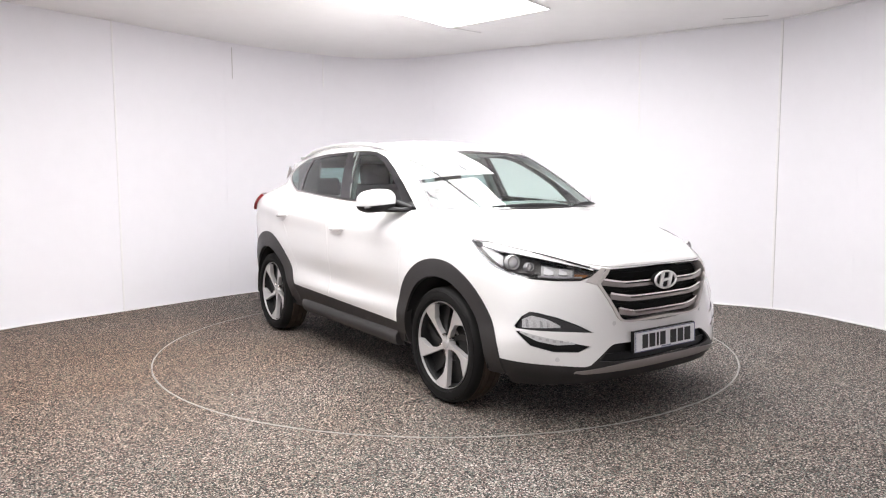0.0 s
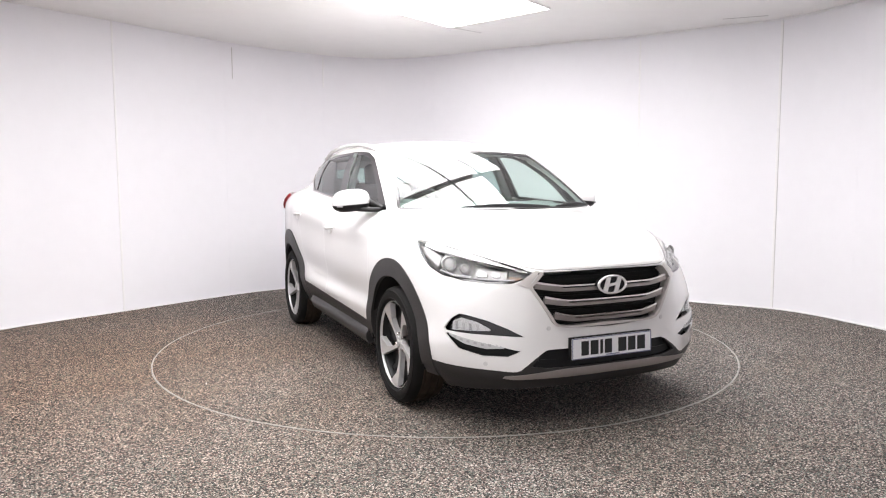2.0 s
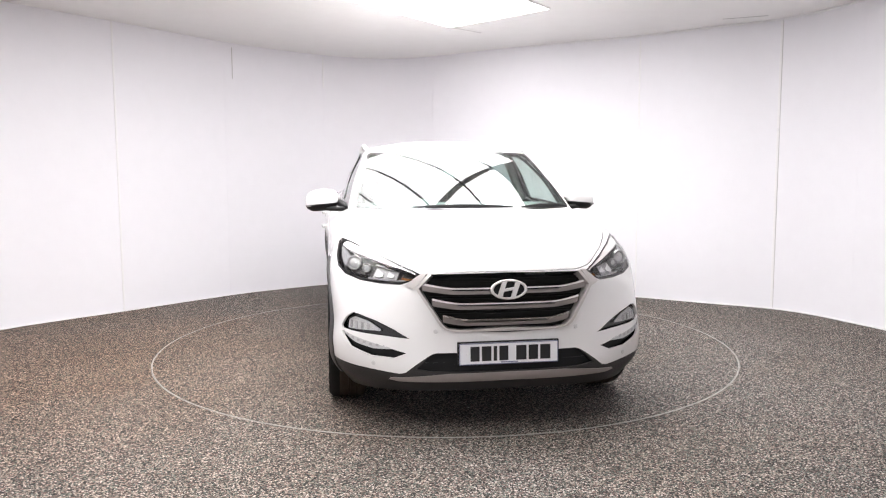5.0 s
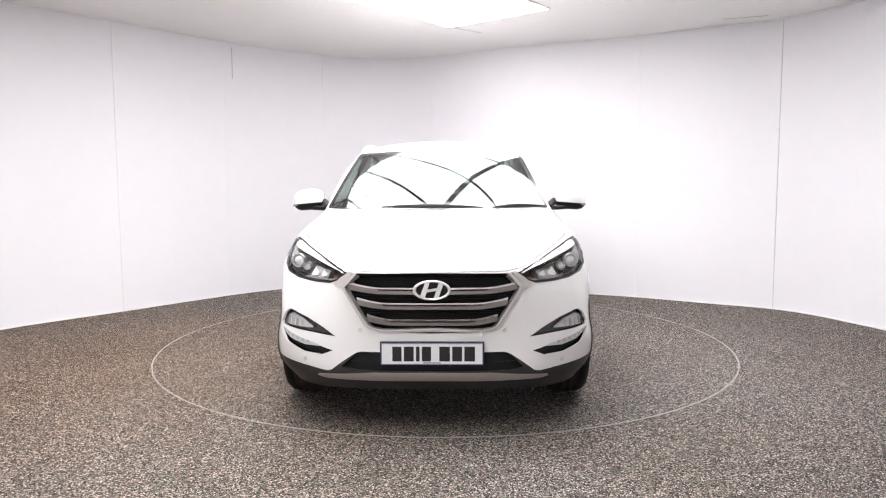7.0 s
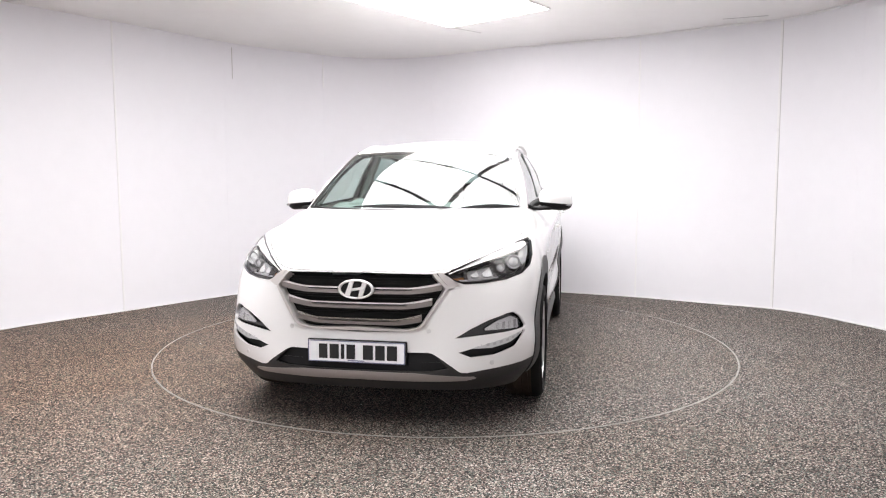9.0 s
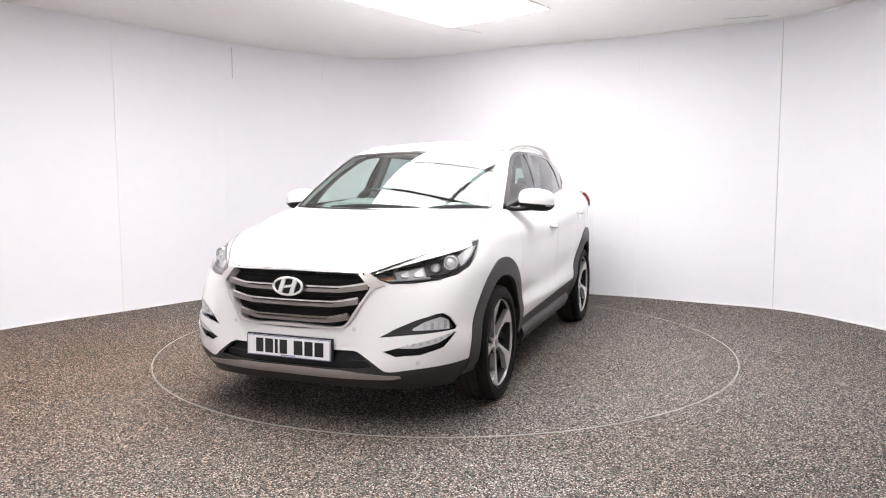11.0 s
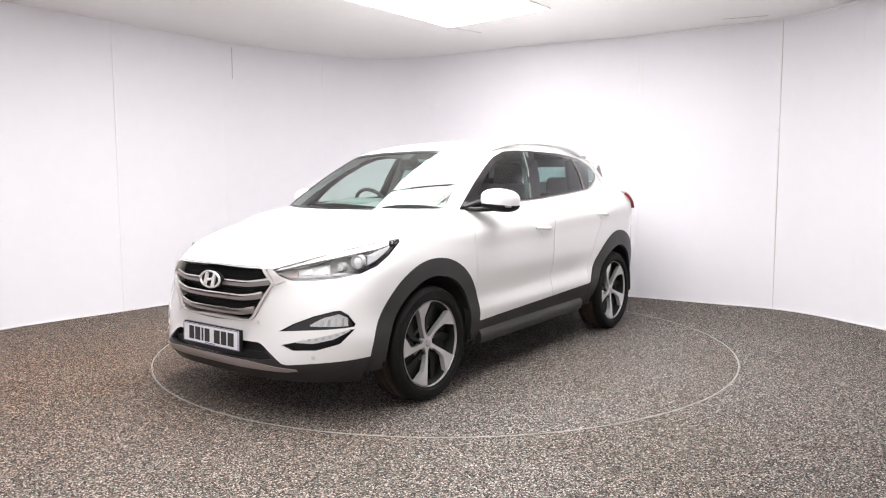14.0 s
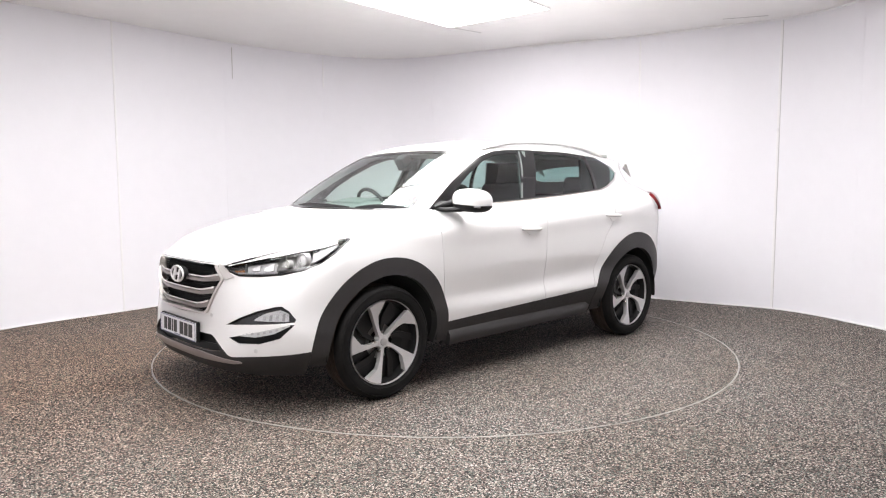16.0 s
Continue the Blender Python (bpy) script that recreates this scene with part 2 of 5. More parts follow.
def build_room():
    # one sheet of gravel, with the round opening of the turntable
    bm = bmesh.new()
    n = 96
    inner = [bm.verts.new((TABLE_R * math.cos(2 * math.pi * i / n), TABLE_Y + TABLE_R * math.sin(2 * math.pi * i / n), 0)) for i in range(n)]
    outer = [bm.verts.new((9 * math.cos(2 * math.pi * i / n), -1.5 + 9 * math.sin(2 * math.pi * i / n), 0)) for i in range(n)]
    for i in range(n):
        bm.faces.new((inner[i], inner[(i + 1) % n], outer[(i + 1) % n], outer[i]))
    fl = part("floor", bm, GRAVEL)
    tagged(fl, "brown and grey speckled resin-bound gravel floor", "floor", kind="structure")

    # curved wall of white panels
    wall = new("wall")
    tagged(wall, "curved white panelled studio wall with thin joints", "wall", kind="structure")
    total = len(CURVE)
    marks = [0, 16, 24, 40, 64, 88, 104, 120, 136, 152, 168, 184, 200, total]
    tangent = np.roll(CURVE, -1, 0) - np.roll(CURVE, 1, 0)
    out = np.stack([-tangent[:, 1], tangent[:, 0]], 1)
    out /= np.linalg.norm(out, axis=1)[:, None]
    for a, b in zip(marks, marks[1:]):
        idx = [i % total for i in range(a, b + 1)]
        bm = bmesh.new()
        rows = []
        for j, i in enumerate(idx):
            p, o = CURVE[i], out[i]
            if j in (0, len(idx) - 1):
                q = CURVE[idx[1] if j == 0 else idx[-2]]
                p = p + (q - p) / np.linalg.norm(q - p) * 0.0004
            rows.append([bm.verts.new((p[0] + o[0] * d, p[1] + o[1] * d, z)) for d, z in ((0, 0), (0, HEIGHT), (0.04, HEIGHT), (0.04, 0))])
        for r, s in zip(rows, rows[1:]):
            for k in range(4):
                bm.faces.new((r[k], r[(k + 1) % 4], s[(k + 1) % 4], s[k]))
        bm.faces.new(rows[0])
        bm.faces.new(rows[-1][::-1])
        part("panel", bm, WALL, wall, smooth=True)
    # joint strips that stand out
    for i, top, low, wide in ((40, HEIGHT - 0.02, 2.55, 0.016), (88, HEIGHT - 0.06, 0.0, 0.018), (104, HEIGHT - 0.02, 0.0, 0.022), (16, HEIGHT, 0.0, 0.018)):
        p, t, o = CURVE[i], tangent[i] / np.linalg.norm(tangent[i]), out[i]
        m = Matrix(((t[0], o[0], 0, p[0] - o[0] * 0.001), (t[1], o[1], 0, p[1] - o[1] * 0.001), (0, 0, 1, (top + low) / 2), (0, 0, 0, 1)))
        part("joint_strip", box_bm((wide, 0.010, top - low), m, 0.002, 1), WALL_JOINT, wall, "thin pale joint cover strip")
        if wide > 0.02:
            # thin grey line paints the strip's shade on the wall panel
            part("joint_and_shade_line", box_bm((0.005, 0.004, top - low), m @ Matrix.Translation((wide / 2 + 0.0035, -0.0005, 0))), JOINT_AND_SHADE_GREY, wall, "narrow grey line that paints the shade beside the strip")
    p, t, o = CURVE[25], tangent[25] / np.linalg.norm(tangent[25]), out[25]
    m = Matrix(((t[0], o[0], 0, p[0] - o[0] * 0.001), (t[1], o[1], 0, p[1] - o[1] * 0.001), (0, 0, 1, 2.735), (0, 0, 0, 1)))
    part("joint_and_shade_line", box_bm((0.010, 0.004, 0.36), m), JOINT_AND_SHADE_GREY, wall, "short open grey joint near the ceiling")
    p, o = CURVE[104], out[104]
    part("joint_clip", box_bm((0.03, 0.012, 0.03), pose(p[0] - o[0] * 0.004, p[1] - o[1] * 0.004, 1.85, 0, 0, 30), 0.004), WALL_JOINT, wall)
    # bead along the top of the wall
    pts = [(CURVE[i][0] - out[i][0] * 0.012, CURVE[i][1] - out[i][1] * 0.012, HEIGHT - 0.009) for i in range(76, 122)]
    trim = part("trim", tube_bm(pts, 0.011, 8), WALL_JOINT, None, smooth=True)
    tagged(trim, "white bead along the top of the wall", "trim", kind="structure")
    # pale sealing bead where the wall meets the gravel
    pts = [(CURVE[i][0] - out[i][0] * 0.004, CURVE[i][1] - out[i][1] * 0.004, 0.007) for i in range(0, 128)]
    bead = part("baseboard", tube_bm(pts, 0.009, 8), WALL_JOINT, None, smooth=True)
    tagged(bead, "thin white sealing bead along the foot of the wall", "baseboard", kind="structure")

    bm = bmesh.new()
    low = [bm.verts.new((p[0] + o[0] * 0.05, p[1] + o[1] * 0.05, HEIGHT)) for p, o in zip(CURVE, out)]
    high = [bm.verts.new((p[0] + o[0] * 0.05, p[1] + o[1] * 0.05, HEIGHT + 0.06)) for p, o in zip(CURVE, out)]
    bm.faces.new(low)
    bm.faces.new(high[::-1])
    for i in range(total):
        bm.faces.new((low[i], low[(i + 1) % total], high[(i + 1) % total], high[i]))
    ce = part("ceiling", bm, CEILING)
    tagged(ce, "matt white painted ceiling", "ceiling", kind="structure")
    for a, b, w in (((0.091, 1.876), (0.406, 2.140), 0.010), ((2.813, 1.541), (3.209, 1.399), 0.014)):
        d = Vector((b[0] - a[0], b[1] - a[1], 0))
        m = pose((a[0] + b[0]) / 2, (a[1] + b[1]) / 2, HEIGHT - 0.003, 0, 0, math.degrees(math.atan2(d.y, d.x)))
        ob = part("ceiling_joint", box_bm((d.length, w, 0.004), m, 0.001, 1), JOINT_AND_SHADE_GREY)
        tagged(ob, "grey open joint in the white ceiling", "joint", kind="structure")

# ---- the ceiling lights ----
def build_lights():
    """Rows of lit ceiling panels over the turntable and the camera, each 1.2 m by 0.6 m, with narrow dark frames. Two
    of the rows are unseen and added.
    """
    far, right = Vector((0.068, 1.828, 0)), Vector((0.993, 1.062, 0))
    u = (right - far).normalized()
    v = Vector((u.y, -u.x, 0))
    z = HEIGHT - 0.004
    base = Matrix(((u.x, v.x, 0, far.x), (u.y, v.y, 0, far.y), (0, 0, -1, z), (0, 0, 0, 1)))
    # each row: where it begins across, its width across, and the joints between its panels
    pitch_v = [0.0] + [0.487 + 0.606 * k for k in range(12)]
    # both rows at 2.50 are unseen, added to brighten the car, floor and walls
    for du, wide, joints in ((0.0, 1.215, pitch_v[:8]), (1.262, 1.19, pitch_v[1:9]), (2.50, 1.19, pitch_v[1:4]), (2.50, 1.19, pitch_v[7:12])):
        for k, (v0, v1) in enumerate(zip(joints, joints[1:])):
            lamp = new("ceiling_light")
            tagged(lamp, "flat white square-edged ceiling light panel, switched on, some rows added unseen", "ceiling light", "ceiling light panels")
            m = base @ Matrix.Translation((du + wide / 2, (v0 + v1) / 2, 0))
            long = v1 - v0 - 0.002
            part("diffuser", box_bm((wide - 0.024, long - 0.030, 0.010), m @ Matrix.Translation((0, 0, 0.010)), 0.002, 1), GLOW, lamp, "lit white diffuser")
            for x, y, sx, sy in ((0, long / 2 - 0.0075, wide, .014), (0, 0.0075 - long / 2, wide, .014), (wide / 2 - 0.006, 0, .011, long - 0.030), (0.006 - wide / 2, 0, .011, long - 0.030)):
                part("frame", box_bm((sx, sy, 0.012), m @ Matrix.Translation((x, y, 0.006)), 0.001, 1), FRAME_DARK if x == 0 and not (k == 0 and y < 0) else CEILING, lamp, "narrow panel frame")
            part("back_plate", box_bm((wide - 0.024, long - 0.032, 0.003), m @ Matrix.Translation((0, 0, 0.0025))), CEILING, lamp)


# ---- the car: x to the nose, y to its left, z up, from the middle between the axles ----
AXLE = 1.335
HUB_Z = 0.329

# half of the body's skin: design curves from the sill up to the roof, each from the nose's middle round the side to the tail's middle
SKIN = [
    [(2.20, 0, .228), (2.18, .35, .226), (2.07, .62, .215), (1.80, .80, .20), (1.335, .845, .20), (.75, .84, .225), (0, .84, .23), (-.75, .84, .24), (-1.335, .845, .25), (-1.85, .78, .29), (-2.13, .5, .30), (-2.17, 0, .30)],
    [(2.25, 0, .315), (2.225, .35, .312), (2.125, .62, .30), (1.865, .865, .31), (1.335, .915, .33), (.75, .885, .33), (0, .88, .335), (-.75, .885, .35), (-1.335, .92, .37), (-1.86, .83, .42), (-2.18, .5, .44), (-2.22, 0, .44)],
    [(2.225, 0, .43), (2.205, .35, .43), (2.135, .60, .425), (1.895, .872, .43), (1.335, .918, .45), (.75, .905, .45), (0, .913, .455), (-.75, .921, .47), (-1.335, .925, .48), (-1.88, .84, .53), (-2.20, .5, .55), (-2.235, 0, .55)],
    [(2.225, 0, .55), (2.200, .35, .55), (2.125, .585, .55), (1.905, .850, .55), (1.335, .915, .57), (.75, .897, .56), (0, .893, .565), (-.75, .903, .60), (-1.335, .93, .60), (-1.88, .845, .65), (-2.2, .5, .68), (-2.235, 0, .68)],
    [(2.225, 0, .69), (2.196, .35, .69), (2.105, .57, .69), (1.85, .855, .70), (1.335, .912, .72), (.75, .910, .72), (0, .915, .735), (-.75, .923, .755), (-1.335, .935, .77), (-1.88, .845, .81), (-2.19, .5, .84), (-2.22, 0, .84)],
    [(2.205, 0, .825), (2.180, .35, .825), (2.085, .545, .80), (1.765, .856, .83), (1.335, .900, .86), (.75, .910, .86), (0, .917, .885), (-.75, .923, .92), (-1.335, .922, .95), (-1.89, .845, .97), (-2.16, .5, 1.0), (-2.19, 0, 1.0)],
    [(2.155, 0, .885), (2.125, .35, .885), (2.00, .565, .873), (1.66, .815, .94), (1.335, .862, .985), (.78, .902, .985), (0, .916, 1.015), (-.75, .920, 1.055), (-1.335, .908, 1.09), (-1.87, .838, 1.12), (-2.11, .5, 1.14), (-2.14, 0, 1.14)],
    [(2.02, 0, .980), (1.98, .34, .977), (1.84, .56, .965), (1.51, .76, 1.005), (1.22, .80, 1.055), (.82, .825, 1.085), (0, .840, 1.13), (-.75, .835, 1.165), (-1.26, .80, 1.195), (-1.80, .795, 1.20), (-2.04, .48, 1.22), (-2.07, 0, 1.22)],
    [(1.62, 0, 1.082), (1.59, .34, 1.076), (1.49, .55, 1.062), (1.28, .735, 1.082), (1.10, .770, 1.095), (.81, .797, 1.115), (0, .800, 1.16), (-.75, .790, 1.205), (-1.18, .750, 1.24), (-1.70, .68, 1.27), (-1.94, .46, 1.28), (-1.98, 0, 1.28)],
    [(1.2075, 0, 1.119), (1.172, .33, 1.1196), (1.106, .55, 1.1206), (1.016, .742, 1.122), (.945, .766, 1.123), (.73, .782, 1.132), (0, .782, 1.178), (-.75, .772, 1.222), (-1.13, .735, 1.262), (-1.60, .655, 1.30), (-1.88, .46, 1.31), (-1.92, 0, 1.31)],
    [(.7835, 0, 1.358), (.7667, .31, 1.3547), (.7357, .52, 1.3486), (.702, .675, 1.3422), (.612, .710, 1.335), (.40, .716, 1.345), (-.03, .720, 1.368), (-.75, .712, 1.388), (-1.13, .69, 1.40), (-1.52, .615, 1.42), (-1.82, .44, 1.42), (-1.86, 0, 1.42)],
    [(.409, 0, 1.542), (.3936, .29, 1.5403), (.3657, .48, 1.5375), (.341, .595, 1.535), (.25, .625, 1.520), (.10, .628, 1.535), (-.26, .628, 1.553), (-.75, .626, 1.550), (-1.12, .61, 1.528), (-1.50, .56, 1.50), (-1.82, .45, 1.482), (-1.90, 0, 1.50)],
    [(.27, 0, 1.597), (.265, .28, 1.593), (.24, .43, 1.585), (.19, .515, 1.578), (.10, .545, 1.580), (-.06, .552, 1.592), (-.34, .556, 1.605), (-.75, .554, 1.602), (-1.08, .54, 1.582), (-1.40, .49, 1.553), (-1.66, .38, 1.532), (-1.72, 0, 1.545)],
    [(-.02, 0, 1.640), (-.02, .17, 1.637), (-.04, .27, 1.632), (-.08, .32, 1.628), (-.15, .335, 1.628), (-.25, .34, 1.632), (-.45, .342, 1.638), (-.75, .342, 1.632), (-.98, .33, 1.618), (-1.2, .29, 1.598), (-1.38, .22, 1.582), (-1.42, 0, 1.585)],
    [(-.30, 0, 1.652), (-.31, .02, 1.652), (-.33, .03, 1.652), (-.36, .03, 1.652), (-.40, .03, 1.652), (-.46, .03, 1.652), (-.58, .03, 1.652), (-.75, .03, 1.646), (-.88, .03, 1.639), (-1.0, .03, 1.631), (-1.1, .02, 1.624), (-1.12, 0, 1.622)],
    [(-.30, 0, 1.653), (-.31, 0, 1.653), (-.33, 0, 1.653), (-.36, 0, 1.653), (-.40, 0, 1.653), (-.46, 0, 1.653), (-.58, 0, 1.653), (-.75, 0, 1.647), (-.88, 0, 1.640), (-1.0, 0, 1.632), (-1.1, 0, 1.625), (-1.12, 0, 1.623)],
]
FLIP = np.array([1, -1, 1.0])


def skin_grid(along=14, up=7):
    rows = []
    for ring in SKIN:
        p = np.array(ring, float)
        ext = np.vstack([p[1] * FLIP, p, p[-2] * FLIP])
        rows.append(spline(ext, along)[along:-along])
    rows = np.array(rows)
    # creases at the foot of the glass and along the roof's edge
    cols = [np.vstack([spline(rows[:10, j], up)[:-1], spline(rows[9:12, j], up)[:-1], spline(rows[11:, j], up)]) for j in range(rows.shape[1])]
    g = np.stack(cols, 1)
    g[:, 0, 1] = 0
    g[:, -1, 1] = 0
    g[:, :, 1] = np.maximum(g[:, :, 1], 0)
    return g


class Skin:
    """A triangle sheet that keeps its normals while it is cut."""

    def __init__(self, v, n, f):
        self.v, self.n, self.f = np.asarray(v, float).reshape(-1, 3), np.asarray(n, float).reshape(-1, 3), np.asarray(f, int).reshape(-1, 3)

    def tidy(self):
        used = np.unique(self.f)
        table = np.full(len(self.v), -1)
        table[used] = np.arange(len(used))
        return Skin(self.v[used], self.n[used], table[self.f] if len(self.f) else self.f)

    def pick(self, mask):
        return Skin(self.v, self.n, self.f[mask]).tidy(), Skin(self.v, self.n, self.f[~mask]).tidy()

    def middle(self):
        return self.v[self.f].mean(1)

    def offset(self, d):
        return Skin(self.v + self.n * d, self.n, self.f)

    def mirrored(self):
        return Skin(self.v * FLIP, self.n * FLIP, self.f[:, ::-1])

    def cut(self, value):
        """Splits along value = 0 (an array, one a vertex): the sheet below zero and the one above."""
        value = np.where(np.abs(value) < 1e-7, -1e-7, value)
        s = value[self.f] < 0
        k = s.sum(1)
        inside, outside = [list(map(tuple, self.f[k == 3]))], [list(map(tuple, self.f[k == 0]))]
        ins, outs = inside[0], outside[0]
        v, n, made = list(self.v), list(self.n), {}

        def mid(a, b):
            key = (a, b) if a < b else (b, a)
            if key not in made:
                t = value[a] / (value[a] - value[b])
                made[key] = len(v)
                v.append(self.v[a] + t * (self.v[b] - self.v[a]))
                q = self.n[a] + t * (self.n[b] - self.n[a])
                n.append(q / max(np.linalg.norm(q), 1e-9))
            return made[key]

        for f, c, sgn in zip(self.f[(k == 1) | (k == 2)], k[(k == 1) | (k == 2)], s[(k == 1) | (k == 2)]):
            lone = int(np.argmax(sgn if c == 1 else ~sgn))
            a, b, d = int(f[lone]), int(f[(lone + 1) % 3]), int(f[(lone + 2) % 3])
            p, q = mid(a, b), mid(a, d)
            one, two = (ins, outs) if c == 1 else (outs, ins)
            one.append((a, p, q))
            two.append((p, b, d))
            two.append((p, d, q))
        return Skin(v, n, ins).tidy(), Skin(v, n, outs).tidy()

    def cut_shape(self, flat, shape):
        """Cuts out a convex outline, seen along one direction: flat gives two coordinates of each vertex."""
        shape = np.asarray(shape, float)
        x, y = shape[:, 0], shape[:, 1]
        if (x * np.roll(y, -1) - y * np.roll(x, -1)).sum() < 0:
            shape = shape[::-1]
        inside, rest = self, []
        for a, b in zip(shape, np.roll(shape, -1, 0)):
            d = b - a
            length = np.hypot(*d)
            if length < 1e-6 or not len(inside.f):
                continue
            q = flat(inside.v)
            inside, o = inside.cut(-(d[0] * (q[:, 1] - a[1]) - d[1] * (q[:, 0] - a[0])) / length)
            if len(o.f):
                rest.append(o)
        return inside, join(rest)


def join(sheets):
    sheets = [s for s in sheets if len(s.f)]
    if not sheets:
        return Skin(np.zeros((0, 3)), np.zeros((0, 3)), np.zeros((0, 3), int))
    base = np.cumsum([0] + [len(s.v) for s in sheets])
    return Skin(np.vstack([s.v for s in sheets]), np.vstack([s.n for s in sheets]), np.vstack([s.f + b for s, b in zip(sheets, base)]))


def weld(s):
    key = np.round(s.v * 20000).astype(np.int64)
    _, first, back = np.unique(key, axis=0, return_index=True, return_inverse=True)
    f = back.reshape(-1)[s.f]
    ok = (f[:, 0] != f[:, 1]) & (f[:, 1] != f[:, 2]) & (f[:, 0] != f[:, 2])
    return Skin(s.v[first], s.n[first], f[ok])


def rim(s, depth):
    """The turned-in edge round a sheet, so that panels have thickness."""
    if not depth:
        return None
    edges = {}
    for f in s.f:
        for a, b in ((f[0], f[1]), (f[1], f[2]), (f[2], f[0])):
            if (b, a) in edges:
                del edges[(b, a)]
            else:
                edges[(a, b)] = 1
    v, n, f = [], [], []
    for a, b in edges:
        pa, pb = s.v[a], s.v[b]
        if abs(pa[1]) < 2e-3 and abs(pb[1]) < 2e-3:
            continue
        nor = np.cross(pb - pa, s.n[a])
        ln = np.linalg.norm(nor)
        if ln < 1e-12:
            continue
        nor /= ln
        k = len(v)
        v += [pa, pb, pb - s.n[b] * depth, pa - s.n[a] * depth]
        n += [nor] * 4
        f += [(k + 1, k, k + 3), (k + 1, k + 3, k + 2)]
    return Skin(v, n, f) if f else None


def panel(name, s, mat, parent, sides="join", depth=0.012, label=""):
    """Links a sheet with turned-in edges: both halves as one mesh, as two objects, or the left alone."""
    s = weld(s)
    e = rim(s, depth)
    full = join([s, e]) if e else s
    obs = []
    for one in ([join([full, full.mirrored()])] if sides == "join" else [full, full.mirrored()] if sides == "two" else [full]):
        obs.append(link_mesh(name, one.v, one.f, mat, parent, label, True, one.n))
    return obs


def nose_view(v):
    return np.stack([v[:, 1] - v[:, 0], v[:, 2]], 1)


def side_view(v):
    return v[:, [0, 2]]


def front_view(v):
    return v[:, [1, 2]]


def top_view(v):
    return v[:, [0, 1]]


def grid_skin():
    g = skin_grid()
    du = np.gradient(g, axis=1)
    dv = np.gradient(g, axis=0)
    du[:, 0] = (g[:, 1] - g[:, 1] * FLIP) / 2
    du[:, -1] = (g[:, -2] * FLIP - g[:, -2]) / 2
    n = np.cross(dv, du)
    ln = np.linalg.norm(n, axis=2, keepdims=True)
    n = np.where(ln > 1e-12, n / np.maximum(ln, 1e-12), np.array([0, 0, 1.0]))
    h, w = g.shape[:2]
    i = np.arange(h * w).reshape(h, w)
    a, b, c, d = i[:-1, :-1].ravel(), i[:-1, 1:].ravel(), i[1:, 1:].ravel(), i[1:, :-1].ravel()
    s = Skin(g, n, np.vstack([np.stack([a, c, b], 1), np.stack([a, d, c], 1)]))
    if (s.n[np.abs(s.v[:, 0]) < 0.5] * np.array([0, 1, 0.3])).sum() < 0:
        s.n = -s.n
    area = np.linalg.norm(np.cross(s.v[s.f[:, 1]] - s.v[s.f[:, 0]], s.v[s.f[:, 2]] - s.v[s.f[:, 0]]), axis=1)
    s = weld(Skin(s.v, s.n, s.f[area > 1e-9]))
    face = np.cross(s.v[s.f[:, 1]] - s.v[s.f[:, 0]], s.v[s.f[:, 2]] - s.v[s.f[:, 0]])
    wrong = (face * s.n[s.f].mean(1)).sum(1) < 0
    s.f[wrong] = s.f[wrong][:, ::-1]
    return s


WHOLE = grid_skin()


def on_skin(view, p, want):
    """The place and normal of the skin that shows at p in a view; want picks the outermost by this direction."""
    q = view(WHOLE.v)
    t = q[WHOLE.f]
    a, b, c = t[:, 0], t[:, 1], t[:, 2]
    p = np.asarray(p, float)
    det = (b[:, 0] - a[:, 0]) * (c[:, 1] - a[:, 1]) - (b[:, 1] - a[:, 1]) * (c[:, 0] - a[:, 0])
    det = np.where(np.abs(det) < 1e-12, 1e-12, det)
    w1 = ((p[0] - a[:, 0]) * (c[:, 1] - a[:, 1]) - (p[1] - a[:, 1]) * (c[:, 0] - a[:, 0])) / det
    w2 = ((b[:, 0] - a[:, 0]) * (p[1] - a[:, 1]) - (b[:, 1] - a[:, 1]) * (p[0] - a[:, 0])) / det
    ok = np.where((w1 >= -1e-6) & (w2 >= -1e-6) & (w1 + w2 <= 1 + 1e-6))[0]
    best = None
    for k in ok:
        f = WHOLE.f[k]
        w = np.array([1 - w1[k] - w2[k], w1[k], w2[k]])
        place, nor = w @ WHOLE.v[f], w @ WHOLE.n[f]
        far = place @ np.asarray(want)
        if best is None or far > best[0]:
            best = (far, place, nor / np.linalg.norm(nor))
    return Vector(best[1]), Vector(best[2])


def set_on(place, normal, up=(0, 0, 1), lift=0.0):
    """A pose whose z leaves the surface and whose y goes up it."""
    z = Vector(normal).normalized()
    x = Vector(up).cross(z).normalized()
    y = z.cross(x)
    m = Matrix((x, y, z)).transposed().to_4x4()
    m.translation = Vector(place) + z * lift
    return m


